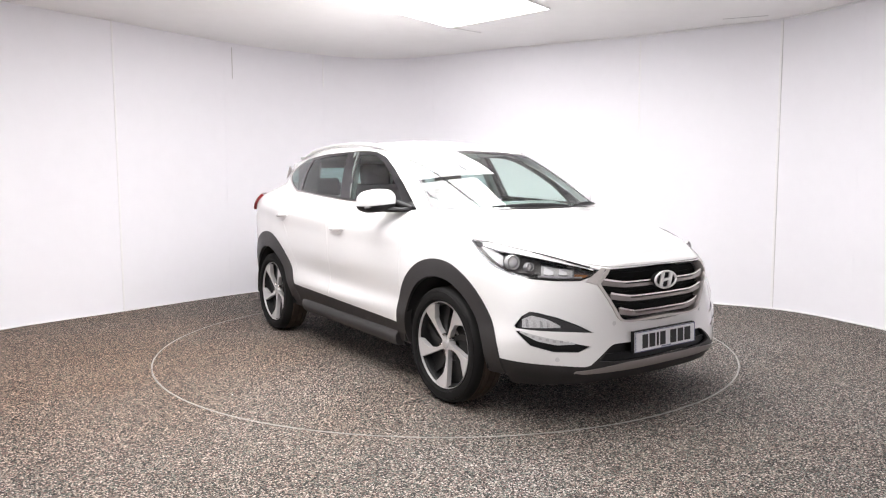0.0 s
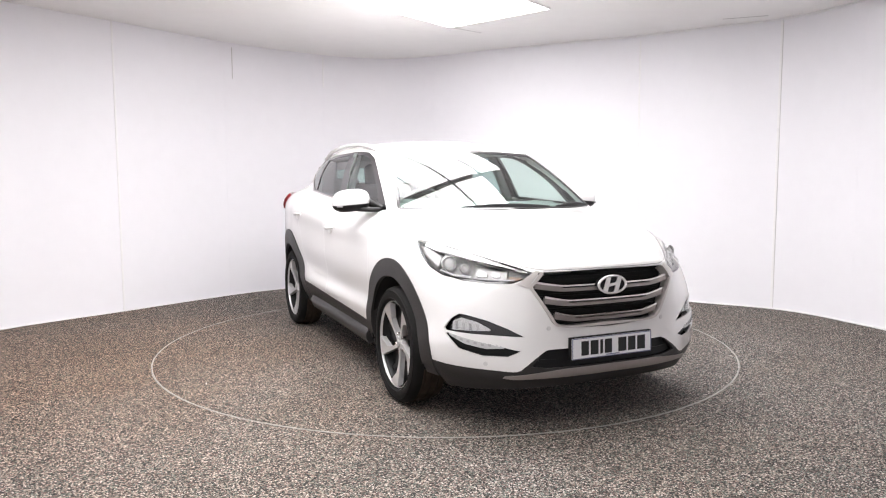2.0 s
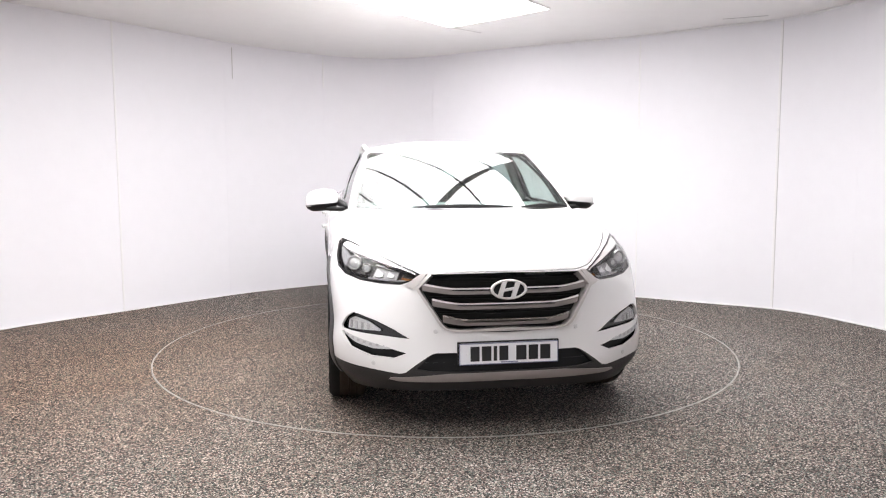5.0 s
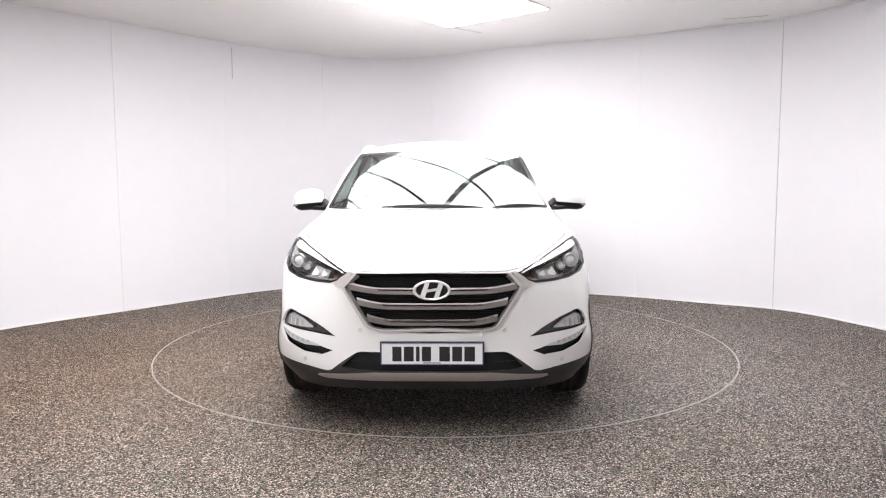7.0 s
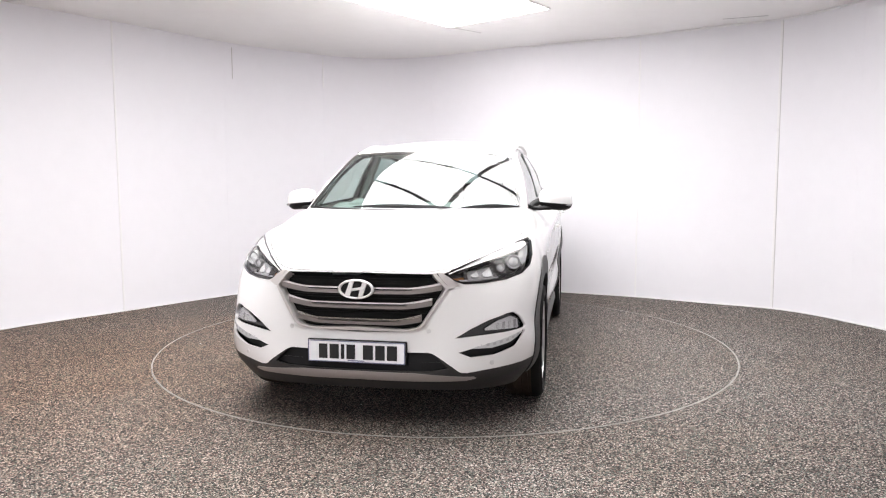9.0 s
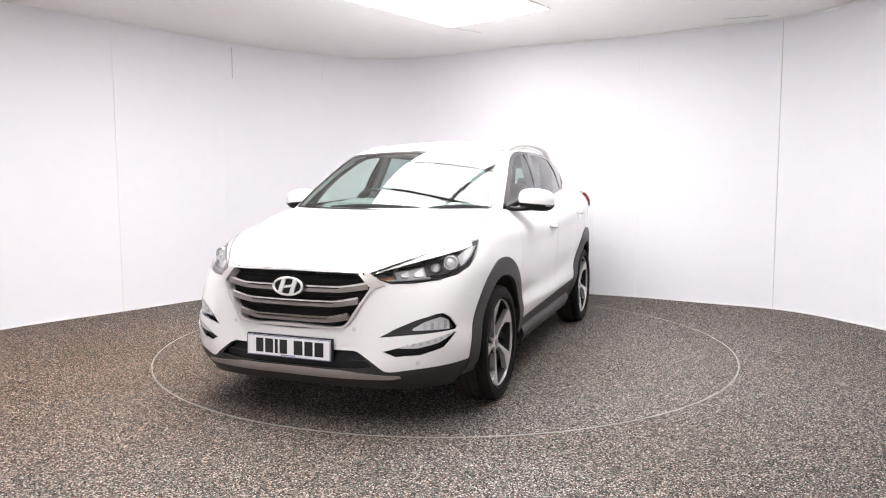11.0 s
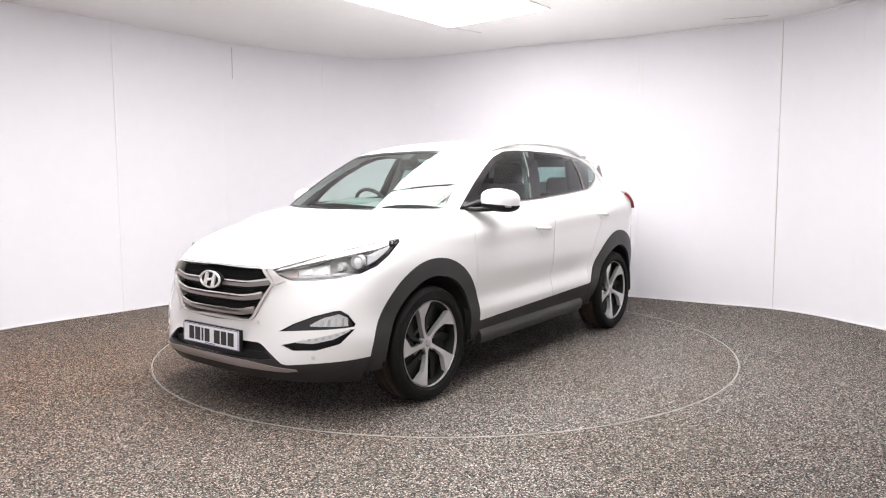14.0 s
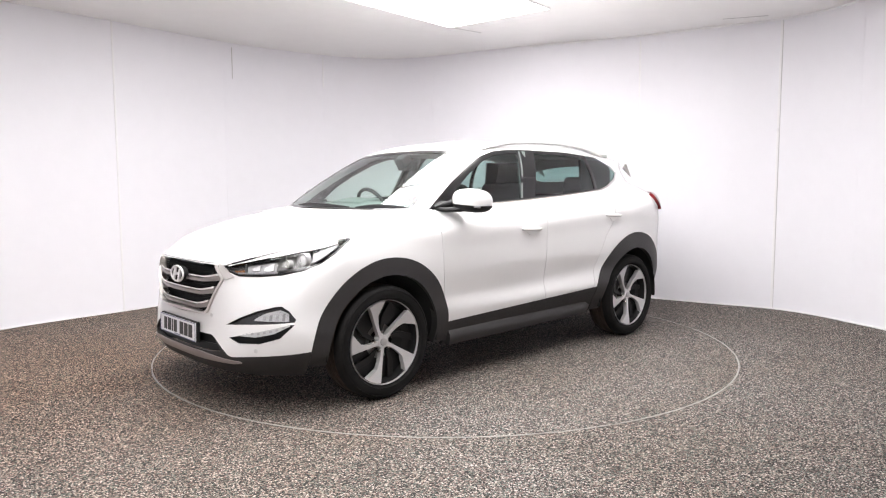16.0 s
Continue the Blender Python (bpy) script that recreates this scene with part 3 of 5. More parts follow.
# ---- the wheels ----
def build_wheel(parent, at, turn, phase):
    """A 19-inch two-tone alloy with a tyre, a brake disc, a centre cap and nuts; its outer face looks to local +y."""
    wheel = new("wheel")
    wheel.parent = parent
    wheel.matrix_basis = Matrix.Translation(at) @ pose(0, 0, 0, 0, 0, turn)
    tagged(wheel, "alloy wheel with five broad two-tone spokes")
    tyre = [(0.264, 0.885), (0.273, 0.898), (0.284, 0.904), (0.308, 0.905), (0.330, 0.899), (0.341, 0.888), (0.3475, 0.870), (0.3495, 0.845)]
    tread = [(0.350, 0.838), (0.342, 0.836), (0.342, 0.828), (0.350, 0.826), (0.350, 0.796), (0.342, 0.794), (0.342, 0.784), (0.350, 0.782), (0.350, 0.752), (0.342, 0.75),
             (0.342, 0.742), (0.350, 0.74)]
    back = [(0.3495, 0.73), (0.343, 0.70), (0.31, 0.68), (0.26, 0.69)]
    rubber = part("tyre", lathe_bm([(r, y - 0.9) for r, y in tyre], 88), TYRE, wheel, "worn black tyre", smooth=True, sharp=40)
    for r in (0.279, 0.324):
        part("sidewall_ridge", lathe_bm([(r - 0.003, 0.0), (r - 0.0015, 0.0052), (r + 0.0015, 0.0052), (r + 0.003, 0.0)], 72), TYRE, rubber, smooth=True)
    part("tread", lathe_bm([(r, y - 0.9) for r, y in tyre[-1:] + tread + back], 88), TREAD, rubber, "dusty brown grooved tread", smooth=True, sharp=40)
    bm = lathe_bm([(0.238, -0.20), (0.232, -0.10), (0.232, -0.035), (0.238, -0.024)], 72)
    lathe_bm([(0.10, -0.075), (0.225, -0.075), (0.233, -0.035)], 72, bm)
    barrel = part("rim", bm, ALLOY_DARK, wheel, "dark grey wheel rim", smooth=True)
    part("rim_lip", lathe_bm([(0.2415, -0.022), (0.2425, -0.012), (0.2440, -0.007), (0.2458, -0.008), (0.2468, -0.014), (0.246, -0.022)], 80), ALLOY, barrel, "machined bright rim lip", smooth=True)
    part("brake_disc", lathe_bm([(0.06, -0.10), (0.155, -0.10), (0.157, -0.12), (0.06, -0.12)], 56), STEEL, wheel, smooth=True)
    part("brake_caliper", prism_bm([(0.09 * math.cos(a), 0.09 * math.sin(a)) for a in np.linspace(2.5, 3.8, 8)] + [(0.175 * math.cos(a), 0.175 * math.sin(a)) for a in np.linspace(3.8, 2.5, 8)], 0.05,
                                     Matrix(((1, 0, 0, 0), (0, 0, -1, -0.07), (0, 1, 0, 0), (0, 0, 0, 1))), 0.006), LINER, wheel)
    for k in range(5):
        a0 = radians(phase + 72 * k)

        def at_polar(r, ang):
            return (r * math.cos(a0 - radians(ang)), r * math.sin(a0 - radians(ang)))
        # seen from outside: one straight edge, one that kinks and flares to the rim
        flat = [at_polar(0.036, -22), at_polar(0.060, -10), at_polar(0.085, -6), at_polar(0.12, -3.2), at_polar(0.166, -1.3), at_polar(0.238, 0), at_polar(0.2405, 9), at_polar(0.2405, 18), at_polar(0.239, 27), at_polar(0.212, 22.5),
                at_polar(0.184, 17), at_polar(0.166, 11.0), at_polar(0.12, 7.5), at_polar(0.085, 7.5), at_polar(0.060, 11), at_polar(0.036, 26)]
        bm = bmesh.new()
        top, low = [], []
        for x, z in flat:
            r = math.hypot(x, z)
            y = -0.036 + 0.026 * min(1, max(0, (r - 0.05) / 0.18)) ** 1.3
            top.append(bm.verts.new((-x, y, z)))
            low.append(bm.verts.new((-x * 0.985, y - 0.034, z * 0.985)))
        n = len(flat)
        face = bm.faces.new(top)
        bm.faces.new(low[::-1])
        for i in range(n):
            bm.faces.new((top[i], low[i], low[(i + 1) % n], top[(i + 1) % n]))
        bmesh.ops.bevel(bm, geom=list(face.edges), offset=0.002, segments=2, profile=0.6, affect="EDGES")
        spoke = part("spoke", bm, ALLOY, barrel, "machined silver spoke face")
        # dark painted blade in the window beside each spoke
        blade = [at_polar(0.045, 30), at_polar(0.12, 40), at_polar(0.234, 52), at_polar(0.234, 43), at_polar(0.15, 30), at_polar(0.09, 22)]
        bm = prism_bm(blade, 0.02, Matrix(((-1, 0, 0, 0), (0, 0, 1, -0.075), (0, 1, 0, 0), (0, 0, 0, 1))), 0.003)
        part("spoke_blade", bm, ALLOY_DARK, barrel, "dark grey inner spoke")
        aa = a0 + radians(36)
        part("wheel_nut", lathe_bm([(0.0005, -0.036), (0.008, -0.036), (0.010, -0.041), (0.010, -0.07)], 10, m=Matrix.Translation((-0.058 * math.cos(aa - 0.88), 0, 0.058 * math.sin(aa - 0.88)))), CHROME, barrel, "bright wheel nut")
    part("hub", lathe_bm([(0.0005, -0.0335), (0.036, -0.0345), (0.041, -0.045), (0.045, -0.075)], 40), ALLOY, barrel, smooth=True)
    part("centre_cap", lathe_bm([(0.0005, -0.0245), (0.016, -0.0250), (0.021, -0.027), (0.0225, -0.031), (0.0225, -0.04)], 36), CAP, barrel, "silver centre cap", smooth=True)
    barrel.scale = (1.06, 1.0, 1.06)
    return wheel


# ---- strips that follow the skin ----
def strip(name, low, high, lift, depth, mat, parent, label="", view=front_view, want=(1, 0, 0), mirror=False):
    """A bar between two lines given in a view; it stands lift off the skin and is depth thick."""
    bm = bmesh.new()
    rows = []
    for a, b in zip(low, high):
        ring = []
        for p, d in ((a, lift - depth), (a, lift), (b, lift), (b, lift - depth)):
            sign = -1 if (view is front_view and p[0] < 0) or mirror else 1
            q, n = on_skin(view, (abs(p[0]), p[1]) if view is front_view else p, want)
            w = q + n * d
            ring.append(bm.verts.new((w.x, w.y * sign, w.z)))
        rows.append(ring)
    for r, s in zip(rows, rows[1:]):
        for k in range(4):
            bm.faces.new((r[k], r[(k + 1) % 4], s[(k + 1) % 4], s[k]))
    bm.faces.new(rows[0])
    bm.faces.new(rows[-1][::-1])
    return part(name, bm, mat, parent, label, smooth=True, sharp=40)


def outline_frame(name, shape, inset, view, want, lift, depth, mat, parent, label="", steps=6, mirror=False, closed=True):
    """A moulding along an outline on the skin."""
    p = np.array(shape, float)
    c = p.mean(0)
    dense = []
    n = len(p)
    for i in range(n if closed else n - 1):
        for k in range(steps):
            dense.append(p[i] + (p[(i + 1) % n] - p[i]) * k / steps)
    dense.append(p[0] if closed else p[-1])
    low = [tuple(q) for q in dense]
    high = [tuple(q + (c - q) / np.linalg.norm(c - q) * inset) for q in dense]
    return strip(name, low, high, lift, depth, mat, parent, label, view, want, mirror)


# outlines: lamps and fog lamps as (y - x, z), grille as (y, z), side glass as (x, z)
LAMP = [(-1.765, .826), (-1.56, .772), (-1.38, .772), (-1.20, .782), (-1.03, .805), (-.90, .842), (-.80, .895), (-.70, .965), (-.705, .980), (-.86, .968), (-1.05, .942), (-1.35, .895), (-1.6, .850)]
GRILLE = [(-.02, .838), (.405, .832), (.468, .762), (.462, .745), (.352, .568), (.325, .548), (.27, .538), (-.02, .527)]
FOG = [(-1.668, .500), (-1.56, .540), (-1.40, .585), (-1.25, .612), (-1.19, .616), (-1.13, .590), (-1.075, .540), (-1.085, .527), (-1.30, .516)]
FOG_LOW = [(-1.65, .427), (-1.56, .399), (-1.38, .402), (-1.2, .437), (-1.085, .512), (-1.12, .514), (-1.4, .468)]
GLASS_SIDE = [(.872, 1.124), (-.1, 1.170), (-1.09, 1.236), (-1.25, 1.272), (-1.40, 1.332), (-1.478, 1.388), (-1.41, 1.446), (-1.21, 1.518), (-.769, 1.546), (-.26, 1.552), (-.05, 1.547), (.10, 1.533), (.263, 1.488),
              (.45, 1.400), (.622, 1.300)]
SCREEN = [(-.02, 1.122), (.3, 1.122), (.55, 1.123), (.734, 1.128), (.746, 1.140), (.612, 1.513), (.594, 1.526), (.3, 1.541), (-.02, 1.545)]


def pitch(v):
    """How high the dark lower trim reaches."""
    x, u = v[:, 0], v[:, 1] - v[:, 0]
    nose = np.interp(u, [-2.3, -1.825, -1.80, -1.645, -1.60, -.95], [.428, .428, .420, .324, .320, .355])
    side = np.interp(x, [-2.3, -1.9, -.80, .81, 1.2], [.62, .60, .455, .388, .37])
    return np.where(x > 1.335, nose, side)


def build_car():
    car = new("car")
    tagged(car, "clean white five-door family car with dark grey lower cladding", "car")
    rest = WHOLE

    # wheel openings
    for cx in (AXLE, -AXLE):
        sel, other = rest.pick((np.abs(rest.middle()[:, 0] - cx) < 0.62) & (rest.middle()[:, 1] > 0.5) & (rest.middle()[:, 2] < 1.0))
        # the arches lean back a little towards their tops
        lean = lambda v: v[:, 0] - cx + (0.0 if cx > 0 else 0.012) + 0.05 * np.clip((v[:, 2] - HUB_Z) / 0.5, 0, 1)
        hole, keep = sel.cut(np.hypot(lean(sel.v), sel.v[:, 2] - HUB_Z) - 0.412)
        big = 0.518 if cx > 0 else 0.545
        arch, keep = keep.cut(np.hypot(lean(keep.v), keep.v[:, 2] - HUB_Z) - big)
        arch = arch.cut(0.262 - arch.v[:, 2])[0]
        panel("arch_trim", arch.offset(0.006), CLADDING, car, "two", 0.05, "dark grey plastic wheel-arch trim")
        rest = join([keep, other])
    rest = weld(rest)
    # lower cladding and skid strip
    clad, rest = rest.cut(rest.v[:, 2] - pitch(rest.v))
    front, back = clad.pick(clad.middle()[:, 0] > AXLE)
    sill, back = back.pick(back.middle()[:, 0] > -AXLE)
    skid, front = front.cut_shape(front_view, [(-.02, .330), (.30, .326), (.60, .297), (.607, .288), (.56, .281), (-.02, .287)])
    intake, front = front.cut_shape(front_view, [(-.02, .44), (.395, .424), (.475, .346), (.39, .334), (-.02, .334)])
    panel("lower_bumper", front, CLADDING, car, "join", 0.02, "dark grey plastic lower bumper")
    panel("skid_strip", skid.offset(0.006), SKID, car, "join", 0.015, "satin silver skid strip")
    panel("lower_intake", intake.offset(-0.03), BLACK, car, "join", 0.0, "black lower air intake")
    panel("rear_lower_bumper", back, CLADDING, car, "join", 0.02)
    panel("sill_trim", sill.offset(0.003), CLADDING, car, "two", 0.02, "dark grey plastic sill trim")
    for m in (False, True):
        bm = bmesh.new()
        rows = []
        for x in np.linspace(0.80, -0.80, 24):
            full = min(1.0, (0.80 - abs(x)) / 0.10) ** 0.6 if x < 0 else 1.0
            base = 0.236 + 0.012 * (0.7 - x)
            ring = []
            for dz, lift in ((0.092, 0.001), (0.068, 0.030), (0.045, 0.043), (0.010, 0.043), (0.0, 0.020), (0.0, -0.02), (0.092, -0.02)):
                q, n = on_skin(side_view, (x, base + 0.045 + (dz - 0.045) * (0.25 + 0.75 * full)), (0, 1, 0))
                w = q + n * (lift * full if lift > 0 else lift)
                ring.append(bm.verts.new((w.x, w.y * (-1 if m else 1), w.z)))
            rows.append(ring)
        for r, t in zip(rows, rows[1:]):
            for k in range(7):
                bm.faces.new((r[k], r[(k + 1) % 7], t[(k + 1) % 7], t[k]))
        bm.faces.new(rows[0])
        bm.faces.new(rows[-1][::-1])
        part("sill_step", bm, SILL, car, "raised grey sill moulding", smooth=True, sharp=50)
        strip("intake_slat", [((-1 if m else 1) * y, .372) for y in np.linspace(0.0, 0.43, 8)], [((-1 if m else 1) * y, .380) for y in np.linspace(0.0, 0.43, 8)], -0.012, 0.01, BLACK, car)

    # nose: headlamps, grille, fog lamps
    sel, other = rest.pick((rest.middle()[:, 0] > 1.25) & (rest.middle()[:, 2] < 1.04))
    lamp, sel = sel.cut_shape(nose_view, LAMP)
    grille, sel = sel.cut_shape(front_view, GRILLE)
    fog, sel = sel.cut_shape(nose_view, FOG)
    fog_low, sel = sel.cut_shape(nose_view, FOG_LOW)
    rest = weld(join([sel, other]))
    build_headlamps(car, lamp)
    build_grille(car, grille)
    build_fog(car, fog, fog_low)

    # glazing
    sel, other = rest.pick((rest.middle()[:, 1] > 0.45) & (rest.middle()[:, 2] > 1.05) & (rest.middle()[:, 0] > -1.6))
    side, sel = sel.cut_shape(side_view, GLASS_SIDE)
    rest = weld(join([sel, other]))
    sel, other = rest.pick((rest.middle()[:, 0] > 0.28) & (rest.middle()[:, 2] > 1.10))
    screen, sel = sel.cut_shape(front_view, SCREEN)
    rest = weld(join([sel, other]))
    sel, other = rest.pick((rest.middle()[:, 0] < -1.45) & (rest.middle()[:, 2] > 1.25))
    hatch, sel = sel.cut_shape(front_view, [(-.02, 1.315), (.50, 1.315), (.55, 1.345), (.47, 1.455), (-.02, 1.475)])
    rest = weld(join([sel, other]))
    build_glazing(car, side, screen, hatch)

    # tail lamps
    sel, other = rest.pick((rest.middle()[:, 0] < -1.6) & (rest.middle()[:, 1] > 0.2) & (rest.middle()[:, 2] < 1.3))
    tail, sel = sel.cut_shape(side_view, [(-1.755, 1.19), (-1.80, 1.125), (-1.88, 1.055), (-2.3, 1.06), (-2.3, 1.20)])
    rest = weld(join([sel, other]))
    panel("tail_lamp", tail.offset(0.026), TAIL_RED, car, "two", 0.03, "glossy red tail lamp")

    # bonnet, doors and the gaps round them
    def gap(sheet, value, half=0.0014):
        inner, r = sheet.cut(value(sheet.v) + half)
        band, r = r.cut(value(r.v) - half)
        panel("panel_gap", band.offset(-0.006), GAP, car, "two", 0.0)
        return inner, weld(r)

    def bonnet_edge(v):
        u = v[:, 1] - v[:, 0]
        front = np.interp(u, [-2.4, -1.79, -1.60, -1.35, -1.05, -.70, -.45], [.842, .842, .860, .906, .953, 1.0, 1.03]) - v[:, 2]
        flank = v[:, 1] - np.interp(v[:, 0], [.8, 1.0, 1.3, 1.6], [.80, .772, .765, .80])
        cowl = np.interp(v[:, 1], [0, .33, .55, .74, .8], [1.250, 1.214, 1.147, 1.056, .985]) - v[:, 0]
        return np.maximum(np.maximum(front, flank), cowl)
    bonnet, rest = gap(rest, bonnet_edge)
    panel("bonnet", bonnet, PAINT, car, "join", 0.012, "plain white bonnet")

    def front_line(v):
        return v[:, 0] - np.interp(v[:, 2], [.38, .6, .913, 1.13, 1.3], [.815, .848, .866, .876, .876])

    def rear_line(v):
        return np.interp(v[:, 2], [.45, .60, .85, 1.0, 1.25], [-.80, -.80, -.93, -1.06, -1.13]) - v[:, 0]

    def doors(v):
        return np.maximum(np.maximum(front_line(v), rear_line(v)), np.maximum(v[:, 2] - np.interp(v[:, 0], [-1.4, -1.09, -.1, .872, 1.2], [1.27, 1.234, 1.168, 1.122, 1.11]), 0.3 - v[:, 1]))
    both, rest = gap(rest, doors)
    front_door, rear_door = gap(both, lambda v: (-0.185 - 0.02 * (v[:, 2] - 0.8)) - v[:, 0])
    fronts = panel("front_door", front_door, PAINT, car, "two", 0.012, "white front door")
    rears = panel("rear_door", rear_door, PAINT, car, "two", 0.012, "white rear door")
    roof, rest = rest.pick(rest.middle()[:, 2] > 1.53)
    panel("roof", roof, PAINT, car, "join", 0.0, "white roof")
    wing, rest = rest.pick((rest.middle()[:, 0] > 0.5))
    bumper, wing = wing.pick((wing.middle()[:, 0] > 1.40) & (wing.middle()[:, 2] < 0.90))
    panel("front_bumper", bumper, PAINT, car, "join", 0.012, "white front bumper")
    panel("front_wing", wing, PAINT, car, "two", 0.012)
    panel("rear_body", rest, PAINT, car, "join", 0.012)
    build_handles(fronts, rears)
    build_mirrors(car)
    build_details(car)
    build_cabin(car)

    # underbody and wheel wells
    part("floor_pan", box_bm((4.0, 1.30, 0.10), pose(0.05, 0, 0.31), 0.02), LINER, car, "black underbody")
    part("floor_pan", box_bm((1.75, 1.62, 0.12), pose(0, 0, 0.30), 0.02), LINER, car, "black underbody")
    for cx in (AXLE, -AXLE):
        for sy in (1, -1):
            prof = [(0.425, 0.90 * sy), (0.425, 0.55 * sy), (0.02, 0.55 * sy)]
            bm = bmesh.new()
            rows = [[bm.verts.new((cx + r * math.cos(a), y, HUB_Z + r * math.sin(a))) for r, y in prof] for a in np.linspace(-0.12, math.pi + 0.12, 30)]
            for r, s in zip(rows, rows[1:]):
                for k in range(2):
                    bm.faces.new((r[k], r[k + 1], s[k + 1], s[k]))
            part("wheel_liner", bm, LINER, car, "black wheel-arch liner", smooth=True)
    part("exhaust_box", box_bm((0.25, 0.5, 0.12), pose(-1.9, -0.3, 0.30), 0.03), LINER, car)
    for x, y, turn, phase in ((AXLE, 0.912, 0, 117), (AXLE, -0.912, 180, 135), (-AXLE, 0.920, 0, 128), (-AXLE, -0.920, 180, 135)):
        build_wheel(car, (x, y, HUB_Z + 0.002), turn, phase)
    return car


def build_headlamps(car, lamp):
    for sheet, sign in ((lamp, 1), (lamp.mirrored(), -1)):
        unit = new("headlamp")
        unit.parent = car
        tagged(unit, "clear headlamp with projector and amber reflector")
        panel("lens", sheet.offset(0.001), LENS, unit, "one", 0.004, "clear lamp cover")
        panel("housing", sheet.offset(-0.045), LAMP_GREY, unit, "one", 0.0, "dark grey lamp housing")

        def place(u, z, lift):
            q, n = on_skin(nose_view, (u, z), (1, 0.6, 0))
            q = q + n * lift
            return Vector((q.x, q.y * sign, q.z)), Vector((n.x, n.y * sign, n.z))

        def ribbon(name, line, tall, lift, mat, label="", thick=0.01):
            bm = bmesh.new()
            rows = []
            for (u, z), t in zip(line, tall):
                rows.append([bm.verts.new(place(u, zz, d)[0]) for zz, d in ((z, lift - thick), (z, lift), (z + t, lift), (z + t, lift - thick))])
            for r, s in zip(rows, rows[1:]):
                for k in range(4):
                    bm.faces.new((r[k], r[(k + 1) % 4], s[(k + 1) % 4], s[k]))
            bm.faces.new(rows[0])
            bm.faces.new(rows[-1][::-1])
            part(name, bm, mat, unit, label, smooth=True)
        # black edge round the cover, bright brow over it, pale corner
        ribbon("black_edge", [(-1.75, .822), (-1.66, .798), (-1.56, .772), (-1.38, .771), (-1.20, .781), (-1.03, .804), (-.905, .840), (-.81, .890), (-.715, .958)], [.006, .007, .008, .008, .008, .008, .008, .008, .010], 0.003, GLOSS_BLACK)
        ribbon("brow", [(-1.66, .826), (-1.35, .872), (-1.05, .912), (-.90, .930), (-.80, .948)], [.006, .012, .020, .022, .016], -0.001, PAINT, "white brow strip above the lamp")
        ribbon("lower_brow_edge", [(-1.70, .818), (-1.35, .866), (-1.05, .904), (-.94, .918)], [.004, .004, .004, .004], 0.002, GLOSS_BLACK)
        ribbon("brow_edge", [(-1.755, .826), (-1.6, .846), (-1.35, .888), (-1.05, .934), (-.86, .960), (-.715, .972)], [.003, .004, .005, .005, .005, .006], 0.003, GLOSS_BLACK)
        ribbon("corner_reflector", [(-.975, .850), (-.92, .868), (-.86, .898), (-.79, .940)], [.050, .050, .036, .010], -0.010, LAMP_WHITE, "pale corner of the lamp")
        ribbon("light_guide", [(-1.58, .790), (-1.42, .789), (-1.25, .796)], [.007] * 3, -0.010, LAMP_WHITE)
        ribbon("indicator", [(-1.625, .808), (-1.60, .800), (-1.55, .793), (-1.52, .797)], [.006, .012, .024, .022], -0.036, AMBER, "amber indicator reflector")
        ribbon("baffle", [(-1.519, .792), (-1.514, .792)], [.050, .050], -0.003, LAMP_GREY, "", 0.04)
        ribbon("reflector", [(-1.51, .803), (-1.45, .800), (-1.36, .799), (-1.27, .806)], [.036, .048, .060, .058], -0.030, LAMP_SILVER, "silver lamp reflector")
        for u, wide, tall in ((-1.465, 0.060, 0.030), (-1.365, 0.075, 0.042)):
            ribbon("reflector_facet", [(u, .812), (u + wide * 0.5, .808), (u + wide, .814)], [tall * 0.4, tall * 0.8, tall], -0.020, FACET)
        ribbon("reflector_shade", [(-1.47, .846), (-1.40, .850), (-1.26, .868)], [.006, .008, .008], -0.018, GLOSS_BLACK)
        ribbon("bezel", [(-1.245, .800), (-1.10, .810), (-.985, .835)], [.014, .012, .010], -0.02, GLOSS_BLACK)
        for u, z, r, lift in ((-1.055, .868, 0.040, -0.008), (-1.185, .852, 0.024, -0.02)):
            q, n = place(u, z, lift)
            look_out = Vector((n.x + 0.9, n.y * 0.6, n.z * 0.2)).normalized()
            m = set_on(q, look_out)
            part("projector_ring", lathe_bm([(r * 0.72, -0.01), (r * 0.74, 0.004), (r * 0.95, 0.006), (r, 0.0), (r * 1.02, -0.03)], 36, m=m @ pose(0, 0, 0, 90, 0, 0)), LAMP_SILVER, unit, "bright ring round the projector", smooth=True)
            bm = bmesh.new()
            bmesh.ops.create_uvsphere(bm, u_segments=24, v_segments=14, radius=r * 0.78)
            bmesh.ops.transform(bm, matrix=m @ Matrix.Translation((0, 0, -0.012)) @ Matrix.Diagonal((1, 1, 0.6, 1)), verts=bm.verts)
            part("projector_lens", bm, LAMP_LENS, unit, "glass projector lens", smooth=True)


